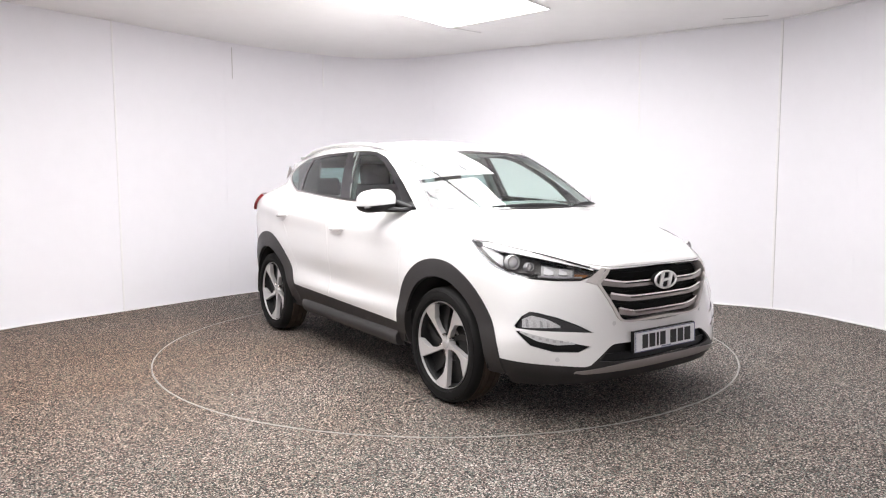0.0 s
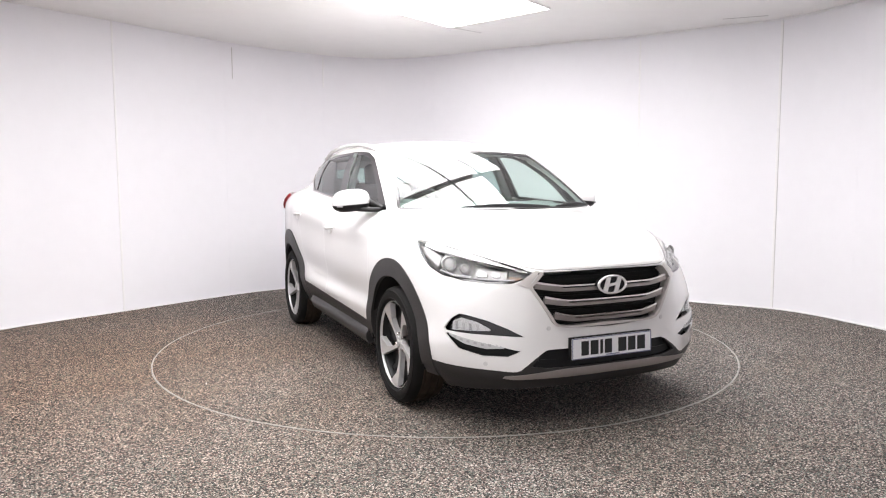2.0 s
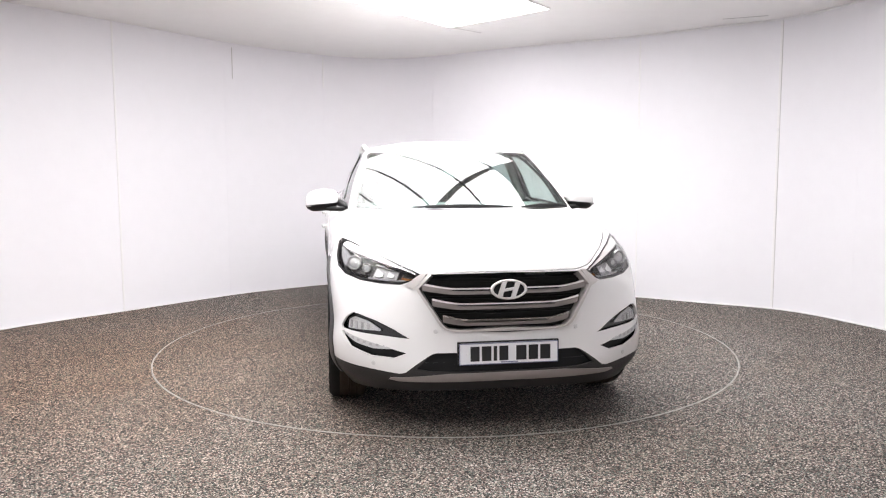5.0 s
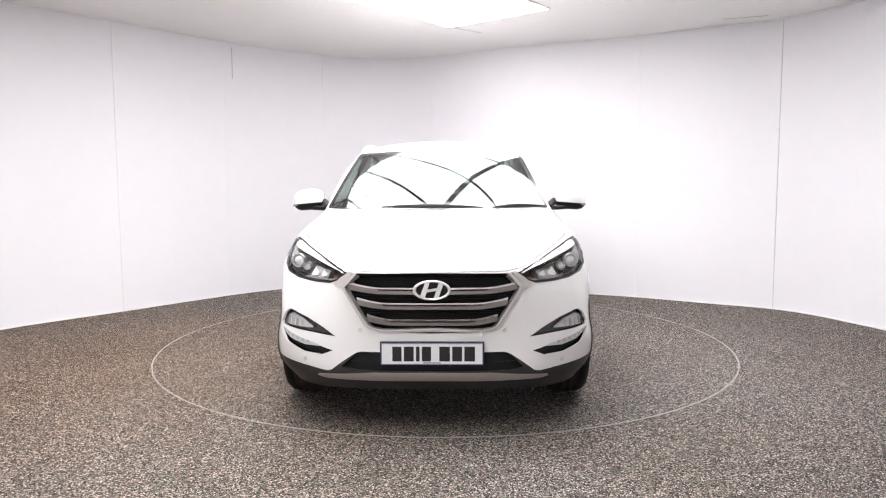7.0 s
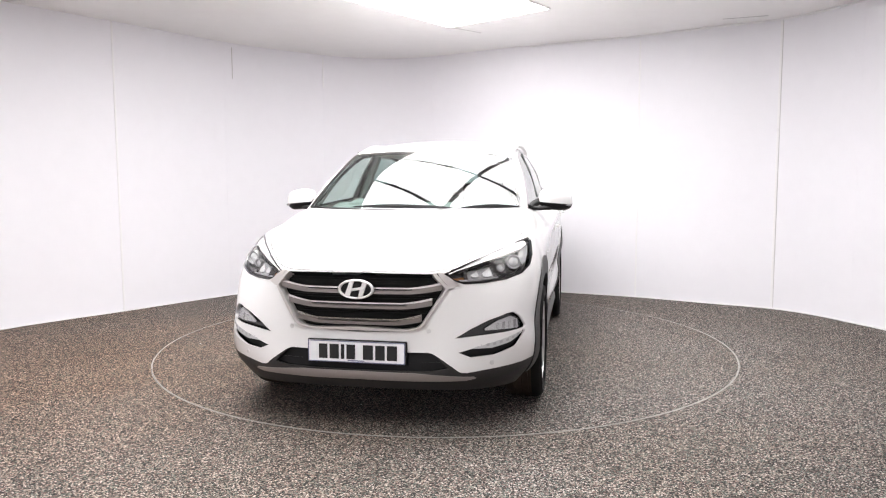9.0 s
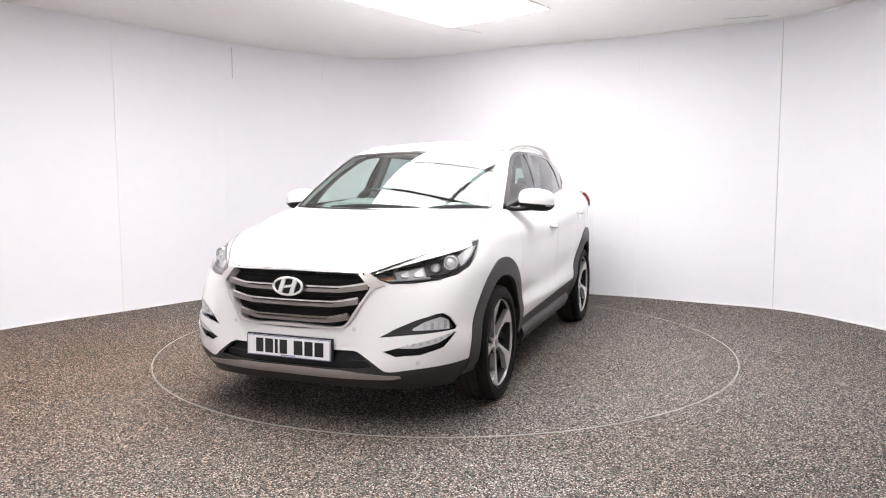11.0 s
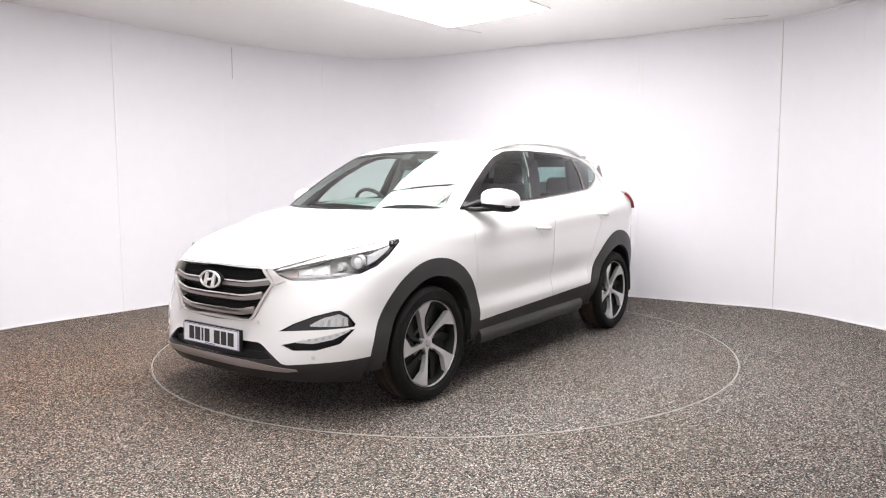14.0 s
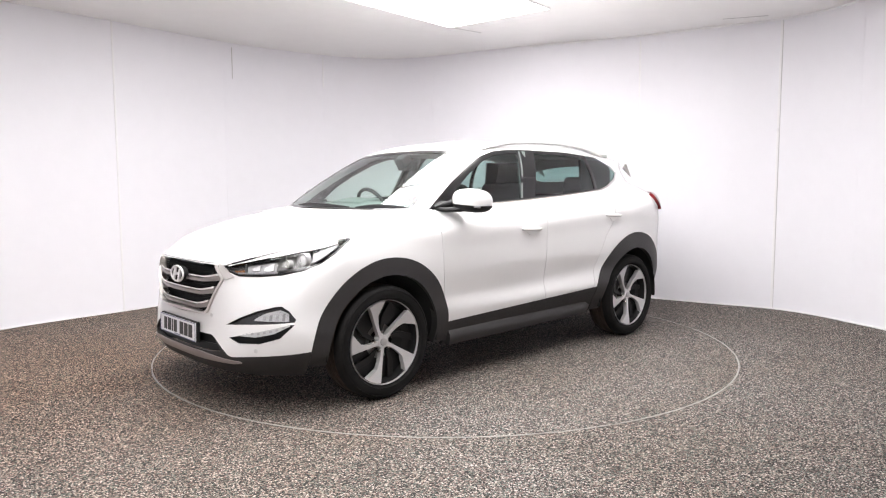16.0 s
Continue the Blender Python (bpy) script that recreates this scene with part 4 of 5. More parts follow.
def build_grille(car, grille):
    unit = new("grille")
    unit.parent = car
    tagged(unit, "black radiator grille with satin double bars")
    panel("backing", grille.offset(-0.05), LINER, unit, "join", 0.0)
    full = [(y, z) for y, z in GRILLE[1:7]]
    ring = [(-y, z) for y, z in full[::-1]]
    outline = full + ring
    outline_frame("surround", [(y, z) for y, z in outline], 0.017, front_view, (1, 0, 0), 0.010, 0.05, SATIN, unit, "satin chrome grille surround", 8, closed=False)

    for s in (1, -1):
        strip("surround_corner", [(s * y, z) for y, z in ((.455, .748), (.466, .766), (.437, .80), (.410, .834))], [(s * y, z) for y, z in ((.485, .755), (.520, .769), (.478, .803), (.428, .837))], 0.008, 0.03, SATIN, unit, "satin chrome corner beside the lamp")

    def edge(z):
        return float(np.interp(z, [.538, .548, .568, .745, .762, .832], [.27, .325, .352, .462, .468, .405])) - 0.012
    for low in (.728, .650, .566):
        ys = np.linspace(-edge(low), edge(low), 41)
        flare = lambda y: 0.020 * max(0, (abs(y) / edge(low) - 0.62) / 0.38) ** 1.4
        bar = strip("bar", [(y, low + flare(y)) for y in ys], [(y, low + 0.017 + flare(y) * 1.1) for y in ys], -0.004, 0.03, GRILLE_BAR, unit, "satin grey grille bar")
        strip("bright_line", [(y, low + 0.026 + flare(y) * 1.1) for y in ys], [(y, low + 0.034 + flare(y) * 1.3) for y in ys], -0.001, 0.025, CHROME, bar, "bright upper edge")
        for s in (1, -1):
            seg = [s * q for q in np.linspace(edge(low) * 0.66, edge(low), 10)]
            strip("bar_end", [(y, low + 0.016 + flare(y)) for y in seg], [(y, low + 0.027 + flare(y) * 1.2) for y in seg], -0.003, 0.025, GRILLE_BAR, bar)
    for z in (.812, .795, .782, .712, .700, .634, .622, .552):
        ys = np.linspace(-edge(z) + .01, edge(z) - .01, 25)
        strip("thin_slat", [(y, z) for y in ys], [(y, z + 0.004) for y in ys], -0.034, 0.012, LINER, unit)
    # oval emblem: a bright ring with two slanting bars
    q, n = on_skin(front_view, (0, .752), (1, 0, 0))
    m = set_on(q, (1, 0, 0.06), lift=0.018)
    badge = new("emblem")
    badge.parent = unit
    tagged(badge, "oval bright metal emblem")
    bm = bmesh.new()
    rows = []
    for i in range(56):
        a = 2 * math.pi * i / 56
        ring = []
        for k in range(8):
            b = 2 * math.pi * k / 8
            rx, ry = 0.089 + 0.008 * math.cos(b), 0.046 + 0.006 * math.cos(b)
            ring.append(bm.verts.new(m @ Vector((rx * math.cos(a), ry * math.sin(a), 0.006 * math.sin(b)))))
        rows.append(ring)
    for i in range(56):
        r, s = rows[i], rows[(i + 1) % 56]
        for k in range(8):
            bm.faces.new((r[k], r[(k + 1) % 8], s[(k + 1) % 8], s[k]))
    part("emblem_ring", bm, EMBLEM, badge, smooth=True)
    for pts in ([(-.060, -.032), (-.036, -.040), (-.010, .040), (-.034, .040)], [(.010, -.040), (.034, -.040), (.060, .032), (.036, .040)], [(-.030, -.012), (-.026, .003), (.030, .012), (.026, -.003)]):
        part("emblem_bar", prism_bm(pts, 0.010, m @ Matrix.Translation((0, 0, -0.004)), 0.003), EMBLEM, badge)
    part("emblem_disc", prism_bm([(0.088 * math.cos(a), 0.046 * math.sin(a)) for a in np.linspace(0, 2 * math.pi, 40)[:-1]], 0.03, m @ Matrix.Translation((0, 0, -0.036))), BLACK, badge)


def build_fog(car, fog, fog_low):
    for a, b, sign in ((fog, fog_low, 1), (fog.mirrored(), fog_low.mirrored(), -1)):
        pod = new("fog_lamp")
        pod.parent = car
        tagged(pod, "black fog lamp recess with clear lamp and running light")
        panel("recess", a.offset(-0.035), GLOSS_BLACK, pod, "one", 0.0)
        panel("lower_recess", b.offset(-0.03), BLACK, pod, "one", 0.0)

        def strip_at(name, low, high, lift, mat, label="", thick=0.02):
            bm = bmesh.new()
            rows = []
            for p, q in zip(low, high):
                ring = []
                for (u, z), d in ((p, lift - thick), (p, lift), (q, lift), (q, lift - thick)):
                    w, n = on_skin(nose_view, (u, z), (1, 0.6, 0))
                    w = w + n * d
                    ring.append(bm.verts.new((w.x, w.y * sign, w.z)))
                rows.append(ring)
            for r, s in zip(rows, rows[1:]):
                for k in range(4):
                    bm.faces.new((r[k], r[(k + 1) % 4], s[(k + 1) % 4], s[k]))
            bm.faces.new(rows[0])
            bm.faces.new(rows[-1][::-1])
            return part(name, bm, mat, pod, label, smooth=True, sharp=40)
        us = np.linspace(-1.43, -1.13, 9)
        strip_at("fog_reflector", [(u, .531) for u in us], [(u, np.interp(u, [-1.43, -1.33, -1.2, -1.13], [.540, .578, .598, .574])) for u in us], -0.022, FACET, "silver fog lamp reflector", 0.01)
        strip_at("fog_lens", [(u, .530) for u in us], [(u, np.interp(u, [-1.43, -1.33, -1.2, -1.13], [.541, .580, .600, .576])) for u in us], -0.008, LENS, "clear fog lamp lens", 0.004)
        for k in range(4):
            u = -1.35 + 0.055 * k
            strip_at("flute", [(u, .535), (u + 0.020, .534)], [(u + 0.006, .562 + 0.004 * k), (u + 0.026, .566 + 0.004 * k)], -0.013, LAMP_SILVER if k % 2 else DRL, "", 0.006)
        us = np.linspace(-1.53, -1.12, 14)
        lo = [(u, np.interp(u, [-1.53, -1.4, -1.25, -1.12], [.442, .440, .463, .506])) for u in us]
        hi = [(u, np.interp(u, [-1.53, -1.45, -1.25, -1.12], [.448, .468, .496, .513])) for u in us]
        strip_at("running_light", lo, hi, 0.0, DRL, "pale daytime running light strip", 0.03)
        for k in range(6):
            u = -1.44 + 0.052 * k
            z = float(np.interp(u, [-1.53, -1.4, -1.25, -1.12], [.450, .452, .474, .507]))
            strip_at("light_cell", [(u, z), (u + 0.022, z + 0.003)], [(u, z + 0.012), (u + 0.022, z + 0.015)], 0.002, LAMP_SILVER, "", 0.006)


def build_glazing(car, side, screen, hatch):
    # side glass: front pane, rear pane, quarter pane, black posts between, bright strip below
    def bar(v, top, low):
        return v[:, 0] - np.interp(v[:, 2], [1.17, 1.54], [low, top])
    front, back = side.cut(-(bar(side.v, -.165, -.055)))
    post, back = back.cut(-(bar(back.v, -.36, -.205)))
    pane, back = back.cut(-(bar(back.v, -1.02, -1.035)))
    div, quarter = back.cut(-(bar(back.v, -1.05, -1.06)))
    # dark frame round the panes
    def framed(s, shape):
        inner, border = s.cut_shape(side_view, shape)
        return inner, border
    f_in, f_out = framed(front, [(.70, 1.150), (-.065, 1.186), (-.155, 1.522), (-.02, 1.518), (.11, 1.502), (.25, 1.455), (.42, 1.365), (.57, 1.268)])
    p_in, p_out = framed(pane, [(-.22, 1.196), (-1.02, 1.248), (-1.005, 1.505), (-.769, 1.522), (-.35, 1.530)])
    panel("front_window", f_in.offset(-0.006), GLASS_FRONT, car, "two", 0.0, "clear green-tinted front side window")
    panel("rear_window", p_in.offset(-0.006), GLASS_DARK, car, "two", 0.0, "dark privacy glass rear side window")
    panel("quarter_window", quarter.offset(-0.005), GLASS_DARK, car, "two", 0.0, "dark privacy quarter glass")
    panel("window_frame", f_out.offset(-0.002), GLOSS_BLACK, car, "two", 0.01, "black window frame")
    panel("window_frame", p_out.offset(-0.002), GLOSS_BLACK, car, "two", 0.01, "black window frame")
    panel("door_post", post.offset(-0.001), GLOSS_BLACK, car, "two", 0.01, "gloss black door post")
    panel("window_divider", div.offset(-0.001), GLOSS_BLACK, car, "two", 0.01)
    belt = [(.86, 1.119), (.4, 1.143), (-.1, 1.166), (-.6, 1.197), (-1.09, 1.231), (-1.25, 1.264), (-1.404, 1.324), (-1.488, 1.388)]
    up = [(.84, 1.126), (.4, 1.151), (-.1, 1.174), (-.6, 1.205), (-1.088, 1.240), (-1.245, 1.276), (-1.392, 1.335), (-1.470, 1.391)]
    for m in (False, True):
        strip("bright_strip", belt, up, 0.003, 0.008, CHROME, car, "bright strip below the side glass", side_view, (0, 1, 0), m)
        # strip added on the outside for the inner post trim that shows through glass
        strip("post_strip", [(-.195, 1.535), (-.150, 1.40), (-.068, 1.185)], [(-.178, 1.537), (-.133, 1.402), (-.051, 1.187)], 0.003, 0.006, POST_STRIP, car, "thin grey strip standing in for post trim behind the glass", side_view, (0, 1, 0), m)
    # the screen is one smooth double curve: x from the height, at each y
    def bent(y, z):
        zs = [1.119 + 0.0054 * y * y, 1.358 - 0.0347 * y * y, 1.542 - 0.0198 * y * y]
        xs = [1.2075 - 0.321 * y * y - 0.0495 * y ** 4, 0.7835 - 0.1744 * y * y - 0.0091 * y ** 4, 0.409 - 0.1814 * y * y - 0.0275 * y ** 4]
        s = (z - 1.119) / 0.423
        ripple = -0.1336 * s * (s - 0.5) * (s - 1) + 0.096 * s * (1 - s) * (s - 0.5) ** 2
        return ripple + sum(xs[i] * np.prod([(z - zs[j]) / (zs[i] - zs[j]) for j in range(3) if j != i], axis=0) for i in range(3))
    y, z = screen.v[:, 1], screen.v[:, 2]
    screen.v[:, 0] = bent(y, z)
    nor = np.stack([np.ones_like(y), -(bent(y + 1e-4, z) - bent(y - 1e-4, z)) / 2e-4, -(bent(y, z + 1e-4) - bent(y, z - 1e-4)) / 2e-4], 1)
    screen.n = nor / np.linalg.norm(nor, axis=1)[:, None]
    glass, border = screen.cut_shape(front_view, [(-.02, 1.136), (.55, 1.137), (.716, 1.142), (.724, 1.150), (.596, 1.500), (.582, 1.508), (.3, 1.524), (-.02, 1.529)])
    panel("windscreen", join([glass]).offset(-0.003), GLASS_FRONT, car, "join", 0.0, "raked clear windscreen reflecting the ceiling lights")
    panel("windscreen_border", border.offset(-0.002), GLOSS_BLACK, car, "join", 0.008, "black windscreen border")
    panel("rear_screen", hatch.offset(-0.003), GLASS_DARK, car, "join", 0.0, "dark rear screen")


def build_handles(fronts, rears):
    for doors, x, z in ((fronts, -.005, .962), (rears, -1.035, 1.028)):
        for ob, sign in zip(doors, (1, -1)):
            q, n = on_skin(side_view, (x, z), (0, 1, 0))
            pts = []
            for k in np.linspace(-1, 1, 13):
                p, n = on_skin(side_view, (x + 0.105 * k, z + 0.004 * k), (0, 1, 0))
                w = p + n * (0.002 + 0.022 * (1 - abs(k) ** 3))
                pts.append((w.x, w.y * sign, w.z))
            part("door_handle", tube_bm(pts, [0.009 + 0.006 * (1 - abs(k)) for k in np.linspace(-1, 1, 13)], 10), PAINT, ob, "white pull handle", smooth=True)
            m = set_on((q.x, q.y * sign, q.z), (n.x, n.y * sign, n.z))
            part("handle_cup", prism_bm([(0.05 * math.cos(a), 0.026 * math.sin(a) - 0.016) for a in np.linspace(0, 2 * math.pi, 24)[:-1]], 0.0025, m @ Matrix.Translation((0, 0, -0.0005))), HANDLE_CUP, ob, "shallow handle recess")


def build_mirrors(car):
    for sign in (1, -1):
        unit = new("door_mirror")
        unit.parent = car
        tagged(unit, "white door mirror with black base and indicator strip")

        def shell(z0, z1, fat):
            bm = bmesh.new()
            rows = []
            for a in np.linspace(0, 2 * math.pi, 33)[:-1]:
                rows.append([])
                for b in np.linspace(z0, z1, 12):
                    c = max(0.0, 1 - abs(b) ** 2.6) ** (1 / 2.6)
                    ca, sa = math.cos(a), math.sin(a)
                    ex = math.copysign(abs(ca) ** 0.75, ca) * c
                    ey = math.copysign(abs(sa) ** 0.75, sa) * c
                    y = 0.948 + 0.116 * ey * fat
                    x = 0.655 + 0.098 * ex * fat - 0.05 * ((y - 0.86) / 0.2)
                    z = 1.178 + (0.082 if b > 0 else 0.076) * b - 0.010 * ey
                    rows[-1].append(bm.verts.new((x, y * sign, z)))
            n = len(rows)
            for i in range(n):
                r, s = rows[i], rows[(i + 1) % n]
                for k in range(len(r) - 1):
                    bm.faces.new((r[k], r[k + 1], s[k + 1], s[k]))
            bm.faces.new([r[0] for r in rows])
            bm.faces.new([r[-1] for r in rows][::-1])
            return bm
        part("housing", shell(-0.28, 0.995, 1.0), PAINT, unit, "white mirror housing", smooth=True)
        part("base", shell(-0.93, -0.29, 1.02), BLACK, unit, "black lower mirror housing", smooth=True)
        pts = [(0.735 - 0.05 * ((y - 0.86) / 0.2) - 0.02 * max(0, (y - 0.99) / 0.07) ** 2, y * sign, 1.150 - 0.05 * (y - 0.9)) for y in np.linspace(0.90, 1.055, 9)]
        part("indicator_strip", tube_bm(pts, 0.008, 8), LAMP_WHITE, unit, "clear indicator strip", smooth=True)
        pts = [(0.80, 0.775 * sign, 1.128), (0.77, 0.83 * sign, 1.122), (0.70, 0.90 * sign, 1.125), (0.66, 0.95 * sign, 1.13)]
        part("stalk", tube_bm(pts, [0.028, 0.026, 0.03, 0.03], 12, 0.6), BLACK, unit, "black mirror stalk", smooth=True)
        part("sail_panel", tube_bm([(0.83, 0.785 * sign, 1.135), (0.74, 0.80 * sign, 1.15), (0.68, 0.83 * sign, 1.165)], [0.012, 0.024, 0.026], 10), BLACK, unit, smooth=True)


def build_details(car):
    # parking sensors
    for y, z in ((.373, .540), (.686, .363)):
        for sign in (1, -1):
            q, n = on_skin(front_view, (y, z), (1, 0, 0))
            m = set_on((q.x, q.y * sign, q.z), (n.x, n.y * sign, n.z))
            part("parking_sensor", lathe_bm([(0.0005, 0.002), (0.0095, 0.002), (0.011, 0.0), (0.0125, 0.0006), (0.0125, -0.004)], 20, m=m @ pose(0, 0, 0, 90, 0, 0)), SENSOR, car, "small round white parking sensor", smooth=True)
    # number plate: its writing as plain bars
    m = set_on((2.232, 0, .426), (1, 0, 0.03))
    plate = new("number_plate")
    plate.parent = car
    tagged(plate, "white number plate with black characters")
    part("plate_holder", box_bm((0.535, 0.122, 0.02), m @ Matrix.Translation((0, 0, 0.0)), 0.004), BLACK, plate)
    part("plate_face", box_bm((0.522, 0.111, 0.006), m @ Matrix.Translation((0, 0, 0.014)), 0.002), PLATE_WHITE, plate)
    for dx, dy, sx, sy in ((0, .0535, .522, .004), (0, -.0535, .522, .004), (-.259, 0, .004, .111), (.259, 0, .004, .111)):
        part("plate_edge", box_bm((sx, sy, 0.002), m @ Matrix.Translation((dx, dy, 0.018))), PLATE_BLUE, plate)
    x = -0.203
    for k, w in enumerate((.047, .05, .018, .047, .054, .05, .054)):
        if k == 4:
            x += 0.030
        part("character_bar", box_bm((w, 0.076, 0.0015), m @ Matrix.Translation((x + w / 2, 0.0, 0.0178)), 0.0004, 1), PLATE_INK, plate)
        x += w + 0.012
    part("maker_bar", box_bm((0.09, 0.005, 0.001), m @ Matrix.Translation((0, -0.046, 0.0176))), PLATE_BLUE, plate)
    for dx in (-.22, .235):
        part("plate_screw", lathe_bm([(0.0005, 0.002), (0.005, 0.001), (0.006, -0.001)], 12, m=m @ Matrix.Translation((dx, 0, 0.0178)) @ pose(0, 0, 0, 90, 0, 0)), PLATE_WHITE, plate)
    # wipers and cowl
    for y0, y1, z0, z1 in ((.30, -.37, 1.128, 1.131), (.725, .36, 1.130, 1.127)):
        pts = []
        for k in np.linspace(0, 1, 16):
            y = y0 + (y1 - y0) * k
            p, n = on_skin(front_view, (abs(y), z0 + (z1 - z0) * k), (1, 0, 0))
            w = p + n * (0.012 + 0.008 * math.sin(math.pi * k))
            pts.append((w.x, math.copysign(w.y, y), w.z))
        blade = part("wiper", tube_bm(pts, [0.004 + 0.010 * math.sin(math.pi * k / 15) for k in range(16)], 8), BLACK, car, "black wiper blade lying along the windscreen base", smooth=True)
    # roof rails
    for sign in (1, -1):
        pts, rad = [], []
        for k in np.linspace(0, 1, 26):
            x = 0.24 - 1.64 * k
            p, n = on_skin(top_view, (x, float(np.interp(x, [-1.40, -1.1, 0.0, 0.24], [.560, .590, .606, .602]))), (0, 0, 1))
            rise = 0.036 * min(1, math.sin(math.pi * k) * 1.8) ** 0.8
            pts.append((p.x, p.y * sign, p.z + rise - 0.006))
            rad.append(0.012 + 0.006 * min(1, math.sin(math.pi * k) * 3))
        rail = part("roof_rail", tube_bm(pts, rad, 10, 0.8), RAIL, car, "slim silver-white roof rail", smooth=True)
        for k in (1, 24):
            p = pts[k]
            part("rail_foot", box_bm((0.09, 0.020, 0.024), pose(p[0], p[1], p[2] - 0.012), 0.006), RAIL, rail)
    # rear roof spoiler with small dark end fins
    bm = bmesh.new()
    rows = []
    for y in np.linspace(-.52, .52, 15):
        e = 1 - 0.10 * (abs(y) / .52) ** 3
        rows.append([bm.verts.new(v) for v in ((-1.66, y, 1.535 - 0.06 * (y / .52) ** 2), (-1.80 * e - .02, y, 1.525 - 0.06 * (y / .52) ** 2), (-1.985 * e, y, 1.492 - 0.05 * (y / .52) ** 2), (-1.975 * e, y, 1.468 - 0.05 * (y / .52) ** 2), (-1.76, y, 1.46 - 0.05 * (y / .52) ** 2))])
    for r, s in zip(rows, rows[1:]):
        for k in range(5):
            bm.faces.new((r[k], r[(k + 1) % 5], s[(k + 1) % 5], s[k]))
    bm.faces.new(rows[0])
    bm.faces.new(rows[-1][::-1])
    spoiler = part("roof_spoiler", bm, PAINT, car, "white roof spoiler", smooth=True)
    for sign in (1, -1):
        part("spoiler_fin", prism_bm([(-1.845, 1.47), (-1.825, 1.472), (-1.79, 1.43), (-1.925, 1.355)], 0.010, Matrix(((1, 0, 0, 0), (0, 0, 1, 0.515 * sign), (0, 1, 0, 0), (0, 0, 0, 1))), 0.002), SHADOW_GAP, spoiler, "dark spoiler end fin")
    # small covers on the roof edge
    for sign in (1, -1):
        p, n = on_skin(top_view, (.30, .60), (0, 0, 1))
        part("roof_clip", box_bm((0.05, 0.012, 0.006), pose(p.x, p.y * sign, p.z + 0.002), 0.002), CLADDING, car)


def build_cabin(car):
    part("dashboard", box_bm((0.42, 1.36, 0.26), pose(0.80, 0, 1.00, 0, 12, 0), 0.06, 4), CABIN_GREY, car, "grey dashboard", smooth=True)
    part("dash_hood", box_bm((0.22, 0.40, 0.08), pose(0.64, -0.36, 1.135, 0, 8, 0), 0.035, 4), CABIN_GREY, car, smooth=True)
    part("headliner", box_bm((1.75, 1.10, 0.03), pose(-0.62, 0, 1.535), 0.012), HEADLINER, car, "pale headliner", smooth=True)
    part("cabin_floor", box_bm((2.7, 1.56, 0.04), pose(-0.4, 0, 0.42)), LINER, car)
    bm = bmesh.new()
    wheel_at = pose(0.46, -0.36, 1.085, 0, -66, 0)
    for i in range(40):
        a = 2 * math.pi * i / 40
        for k in range(8):
            b = 2 * math.pi * k / 8
            bm.verts.new(wheel_at @ Vector(((0.182 + 0.015 * math.cos(b)) * math.cos(a), (0.182 + 0.015 * math.cos(b)) * math.sin(a), 0.015 * math.sin(b))))
    bm.verts.ensure_lookup_table()
    for i in range(40):
        for k in range(8):
            bm.faces.new([bm.verts[j] for j in (i * 8 + k, i * 8 + (k + 1) % 8, (i + 1) % 40 * 8 + (k + 1) % 8, (i + 1) % 40 * 8 + k)])
    sw = part("steering_wheel", bm, SEAT, car, "dark steering wheel", smooth=True)
    part("steering_hub", box_bm((0.12, 0.34, 0.04), wheel_at, 0.015, 3), SEAT, sw, smooth=True)
    for y in (.37, -.37):
        seat = new("front_seat")
        seat.parent = car
        tagged(seat, "dark cloth front seat with headrest")
        part("cushion", box_bm((0.50, 0.50, 0.16), pose(0.02, y, 0.66, 0, -6, 0), 0.06, 4), SEAT, seat, smooth=True)
        part("backrest", box_bm((0.14, 0.50, 0.62), pose(-0.28, y, 0.99, 0, -16, 0), 0.06, 4), SEAT, seat, smooth=True)
        part("headrest", box_bm((0.10, 0.26, 0.19), pose(-0.40, y, 1.365, 0, -10, 0), 0.05, 4), SEAT, seat, smooth=True)
        for d in (.06, -.06):
            part("headrest_post", tube_bm([(-0.375, y + d, 1.22), (-0.395, y + d, 1.32)], 0.006, 8), STEEL, seat)
    bench = new("rear_seat")
    bench.parent = car
    tagged(bench, "dark cloth rear bench seat")
    part("cushion", box_bm((0.50, 1.36, 0.16), pose(-0.80, 0, 0.68, 0, -6, 0), 0.06, 4), SEAT, bench, smooth=True)
    part("backrest", box_bm((0.14, 1.36, 0.50), pose(-1.10, 0, 0.95, 0, -20, 0), 0.06, 4), SEAT, bench, smooth=True)
    for y in (.42, -.42):
        part("headrest", box_bm((0.09, 0.25, 0.16), pose(-1.21, y, 1.27, 0, -12, 0), 0.045, 4), SEAT, bench, smooth=True)
    part("rear_mirror", box_bm((0.03, 0.22, 0.065), pose(0.40, 0, 1.43, 0, 10, 0), 0.014, 3), SEAT, car, "interior mirror", smooth=True)
    part("mirror_mount", box_bm((0.10, 0.10, 0.08), pose(0.44, 0, 1.47, 0, 30, 0), 0.02, 3), SEAT, car, smooth=True)
    for sign in (1, -1):
        part("quarter_trim", box_bm((0.44, 0.02, 0.30), pose(-1.29, 0.56 * sign, 1.345, 4 * sign, 0, 0), 0.006), SEAT, car, "dark trim behind the quarter glass")
        part("door_card", box_bm((1.9, 0.03, 0.50), pose(-0.2, 0.80 * sign, 0.87), 0.01), SEAT, car, "dark door trim")
        part("pillar_trim", tube_bm([(-0.15, 0.735 * sign, 1.15), (-0.24, 0.61 * sign, 1.53)], 0.035, 8), CABIN_GREY, car, smooth=True)


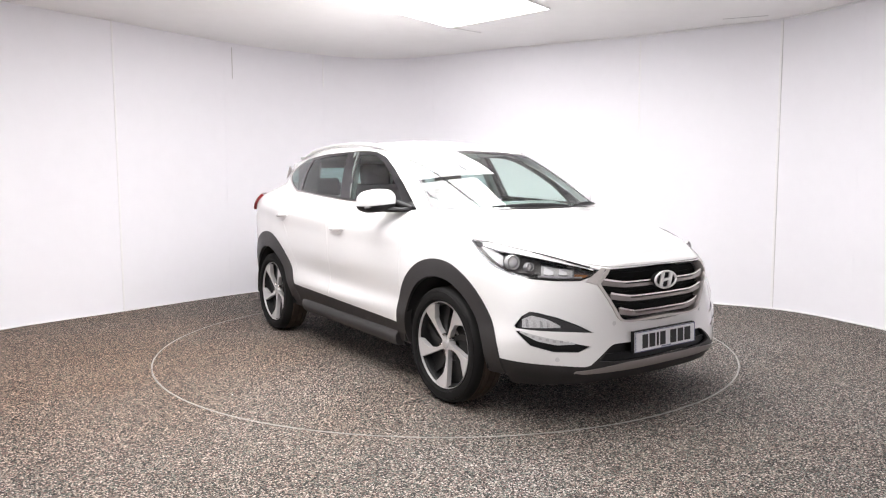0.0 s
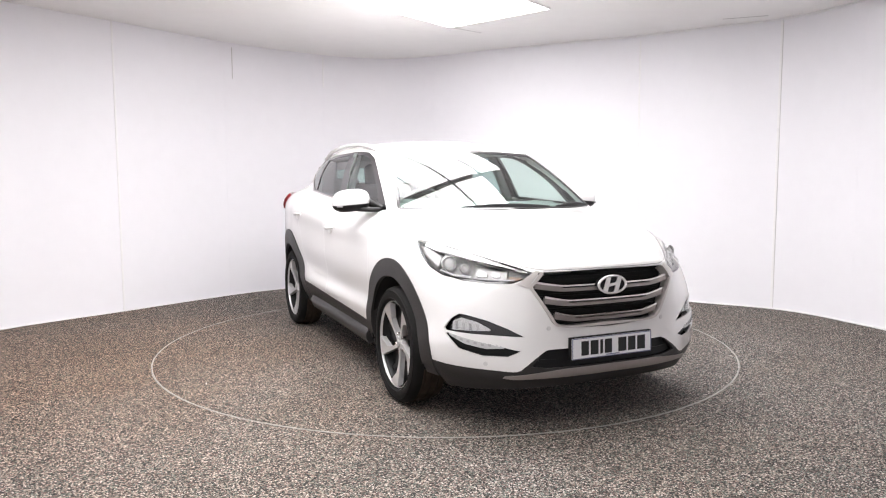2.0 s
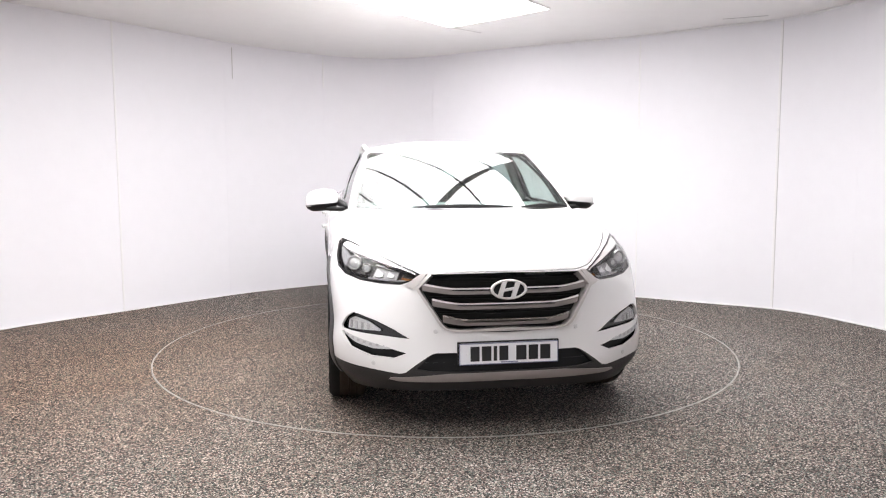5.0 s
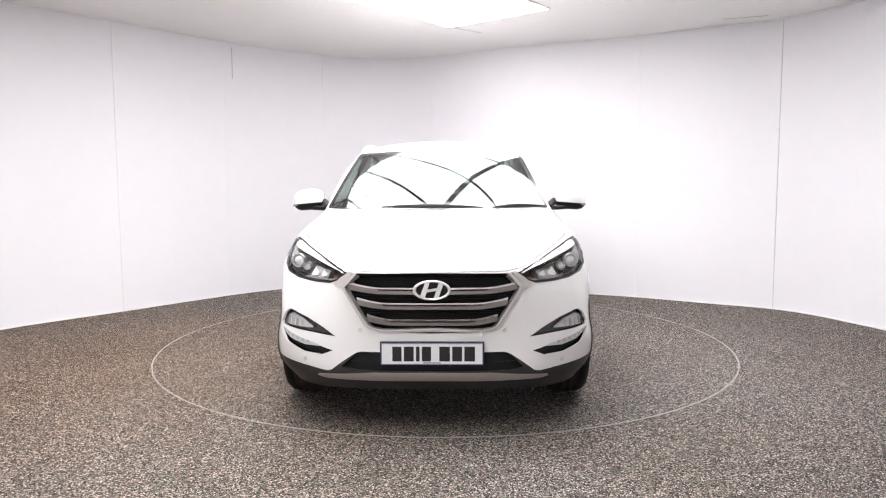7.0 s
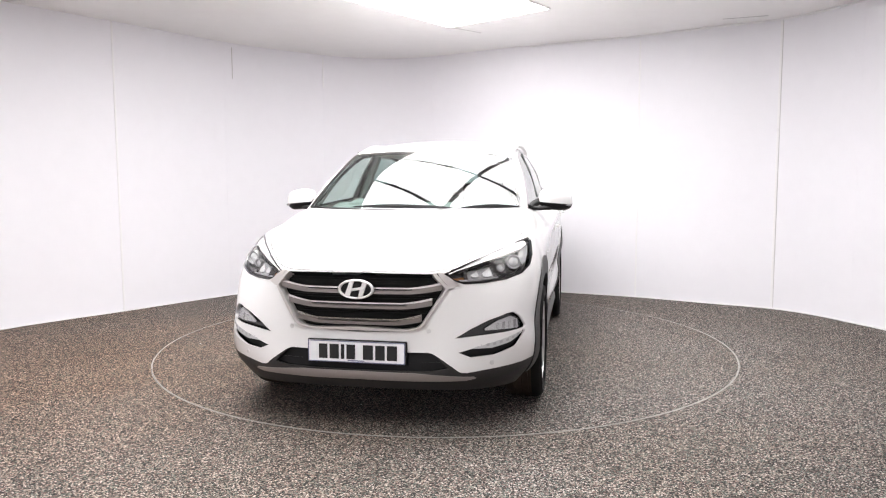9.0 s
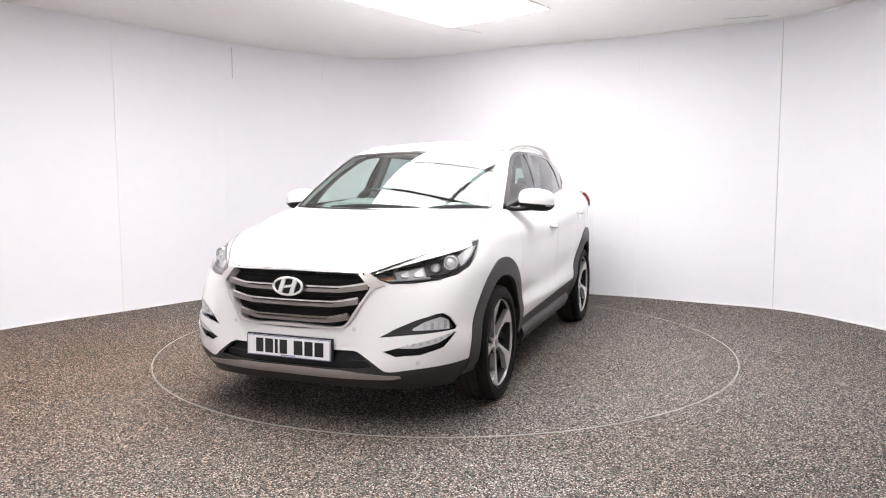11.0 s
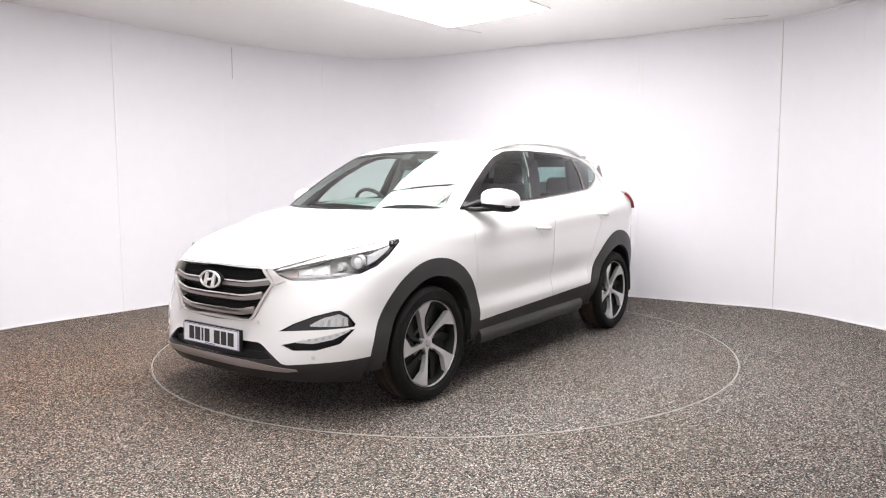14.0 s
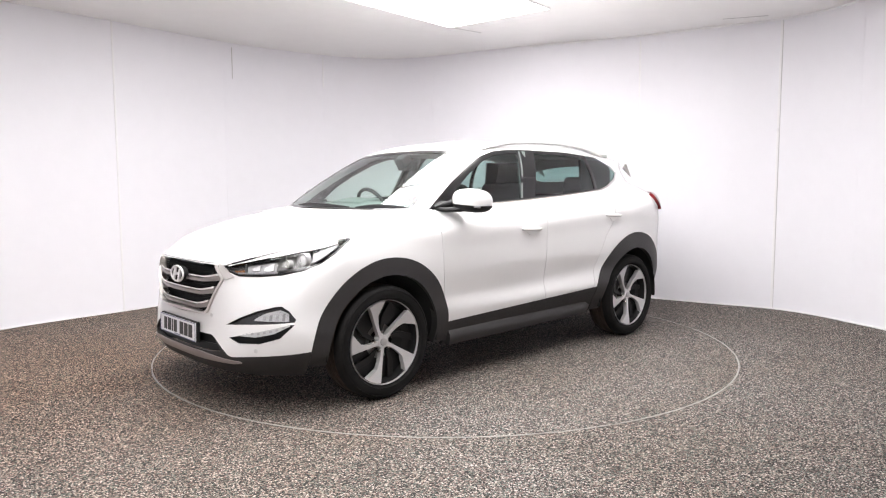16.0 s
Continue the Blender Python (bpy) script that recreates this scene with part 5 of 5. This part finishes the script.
# ---- the turntable ----
def build_turntable():
    n = 128
    table = new("turntable")
    tagged(table, "round turntable deck of speckled gravel level with the floor", "turntable")
    bm = bmesh.new()
    top = [bm.verts.new((2.2795 * math.cos(2 * math.pi * i / n), 2.2795 * math.sin(2 * math.pi * i / n), 0)) for i in range(n)]
    low = [bm.verts.new((2.2795 * math.cos(2 * math.pi * i / n), 2.2795 * math.sin(2 * math.pi * i / n), -0.05)) for i in range(n)]
    bm.faces.new(top)
    for i in range(n):
        bm.faces.new((top[i], low[i], low[(i + 1) % n], top[(i + 1) % n]))
    part("deck", bm, GRAVEL, table, "speckled gravel deck")
    part("edge_ring", lathe_bm([(2.2795, -0.02), (2.2795, 0.0015), (2.2838, 0.0015), (2.2838, -0.02)], n, m=pose(0, 0, 0, 90, 0, 0)), RING, table, "thin pale metal edge ring")
    rng = random.Random(5)
    # a few pale chips of paint on the deck
    for a, r in ((229, 2.03), (150, 1.5), (60, 1.2), (300, 1.8)):
        aa = radians(a)
        part("paint_chip", prism_bm([(0.006 * math.cos(k) * rng.uniform(.7, 1.2), 0.005 * math.sin(k)) for k in np.linspace(0, 6.28, 7)[:-1]], 0.002, Matrix.Translation((r * math.cos(aa), r * math.sin(aa), 0.0005))), WHITE_DOT, table)
    outer = part("trim", lathe_bm([(2.2885, -0.02), (2.2885, 0.001), (2.291, 0.001), (2.291, -0.02)], n, m=pose(0, TABLE_Y, 0, 90, 0, 0)), RING, None)
    tagged(outer, "thin pale metal ring let into the floor", "trim", kind="structure")
    gap_ring = part("pit_floor", lathe_bm([(2.26, -0.03), (2.31, -0.03)], n, m=pose(0, TABLE_Y, 0, 90, 0, 0)), GAP, None)
    tagged(gap_ring, "dark gap round the turntable deck", "gap", kind="structure")
    return table


SILL = material("worn_grey_sill_plastic", (0.025, 0.023, 0.023), 0.46, spread=0.1, bump=0.1, bump_scale=700)
EMBLEM = material("bright_emblem_metal", (0.78, 0.765, 0.76), 0.3, metal=0.35, spread=0.02)
CAP = material("grey_centre_cap", (0.45, 0.44, 0.44), 0.35, metal=0.4)
LAMP_LENS = material("projector_glass", (0.70, 0.71, 0.72), 0.05, coat=1.0)
HANDLE_CUP = material("handle_recess_paint", (0.80, 0.79, 0.785), 0.3, coat=0.5, spread=0.01)
FACET = material("bright_lamp_facet", (0.66, 0.66, 0.67), 0.15, coat=0.5)
SATIN = material("pale_satin_chrome", (0.60, 0.57, 0.55), 0.32, metal=0.45, spread=0.02)
DRL = material("pale_light_strip", (0.55, 0.55, 0.56), 0.18, coat=0.6)
POST_STRIP = material("grey_inner_post_trim", (0.13, 0.145, 0.14), 0.45)
SENSOR = material("sensor_paint", (0.62, 0.61, 0.61), 0.35, spread=0.02)
RAIL = material("pale_satin_rail", (0.64, 0.63, 0.625), 0.34, metal=0.3, spread=0.02)
RING = material("pale_ring_metal", (0.34, 0.325, 0.30), 0.45, spread=0.45, scale=9)
TABLE_TOP = 0.02
build_room()
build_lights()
TABLE = build_turntable()
CAR = build_car()


def motions():
    rows = []
    for k in range(17):
        rows.append((k, pose(0, 0, 0, 0, 0, -96.068 - 5.1335 * (k - 8) + 0.0007 * (k - 8) ** 2) @ pose(-0.033, -0.030, TABLE_TOP)))
    walk(CAR, rows)
    walk(TABLE, [(k, pose(0, TABLE_Y, 0, 0, 0, -5.1335 * k)) for k in range(17)])


motions()
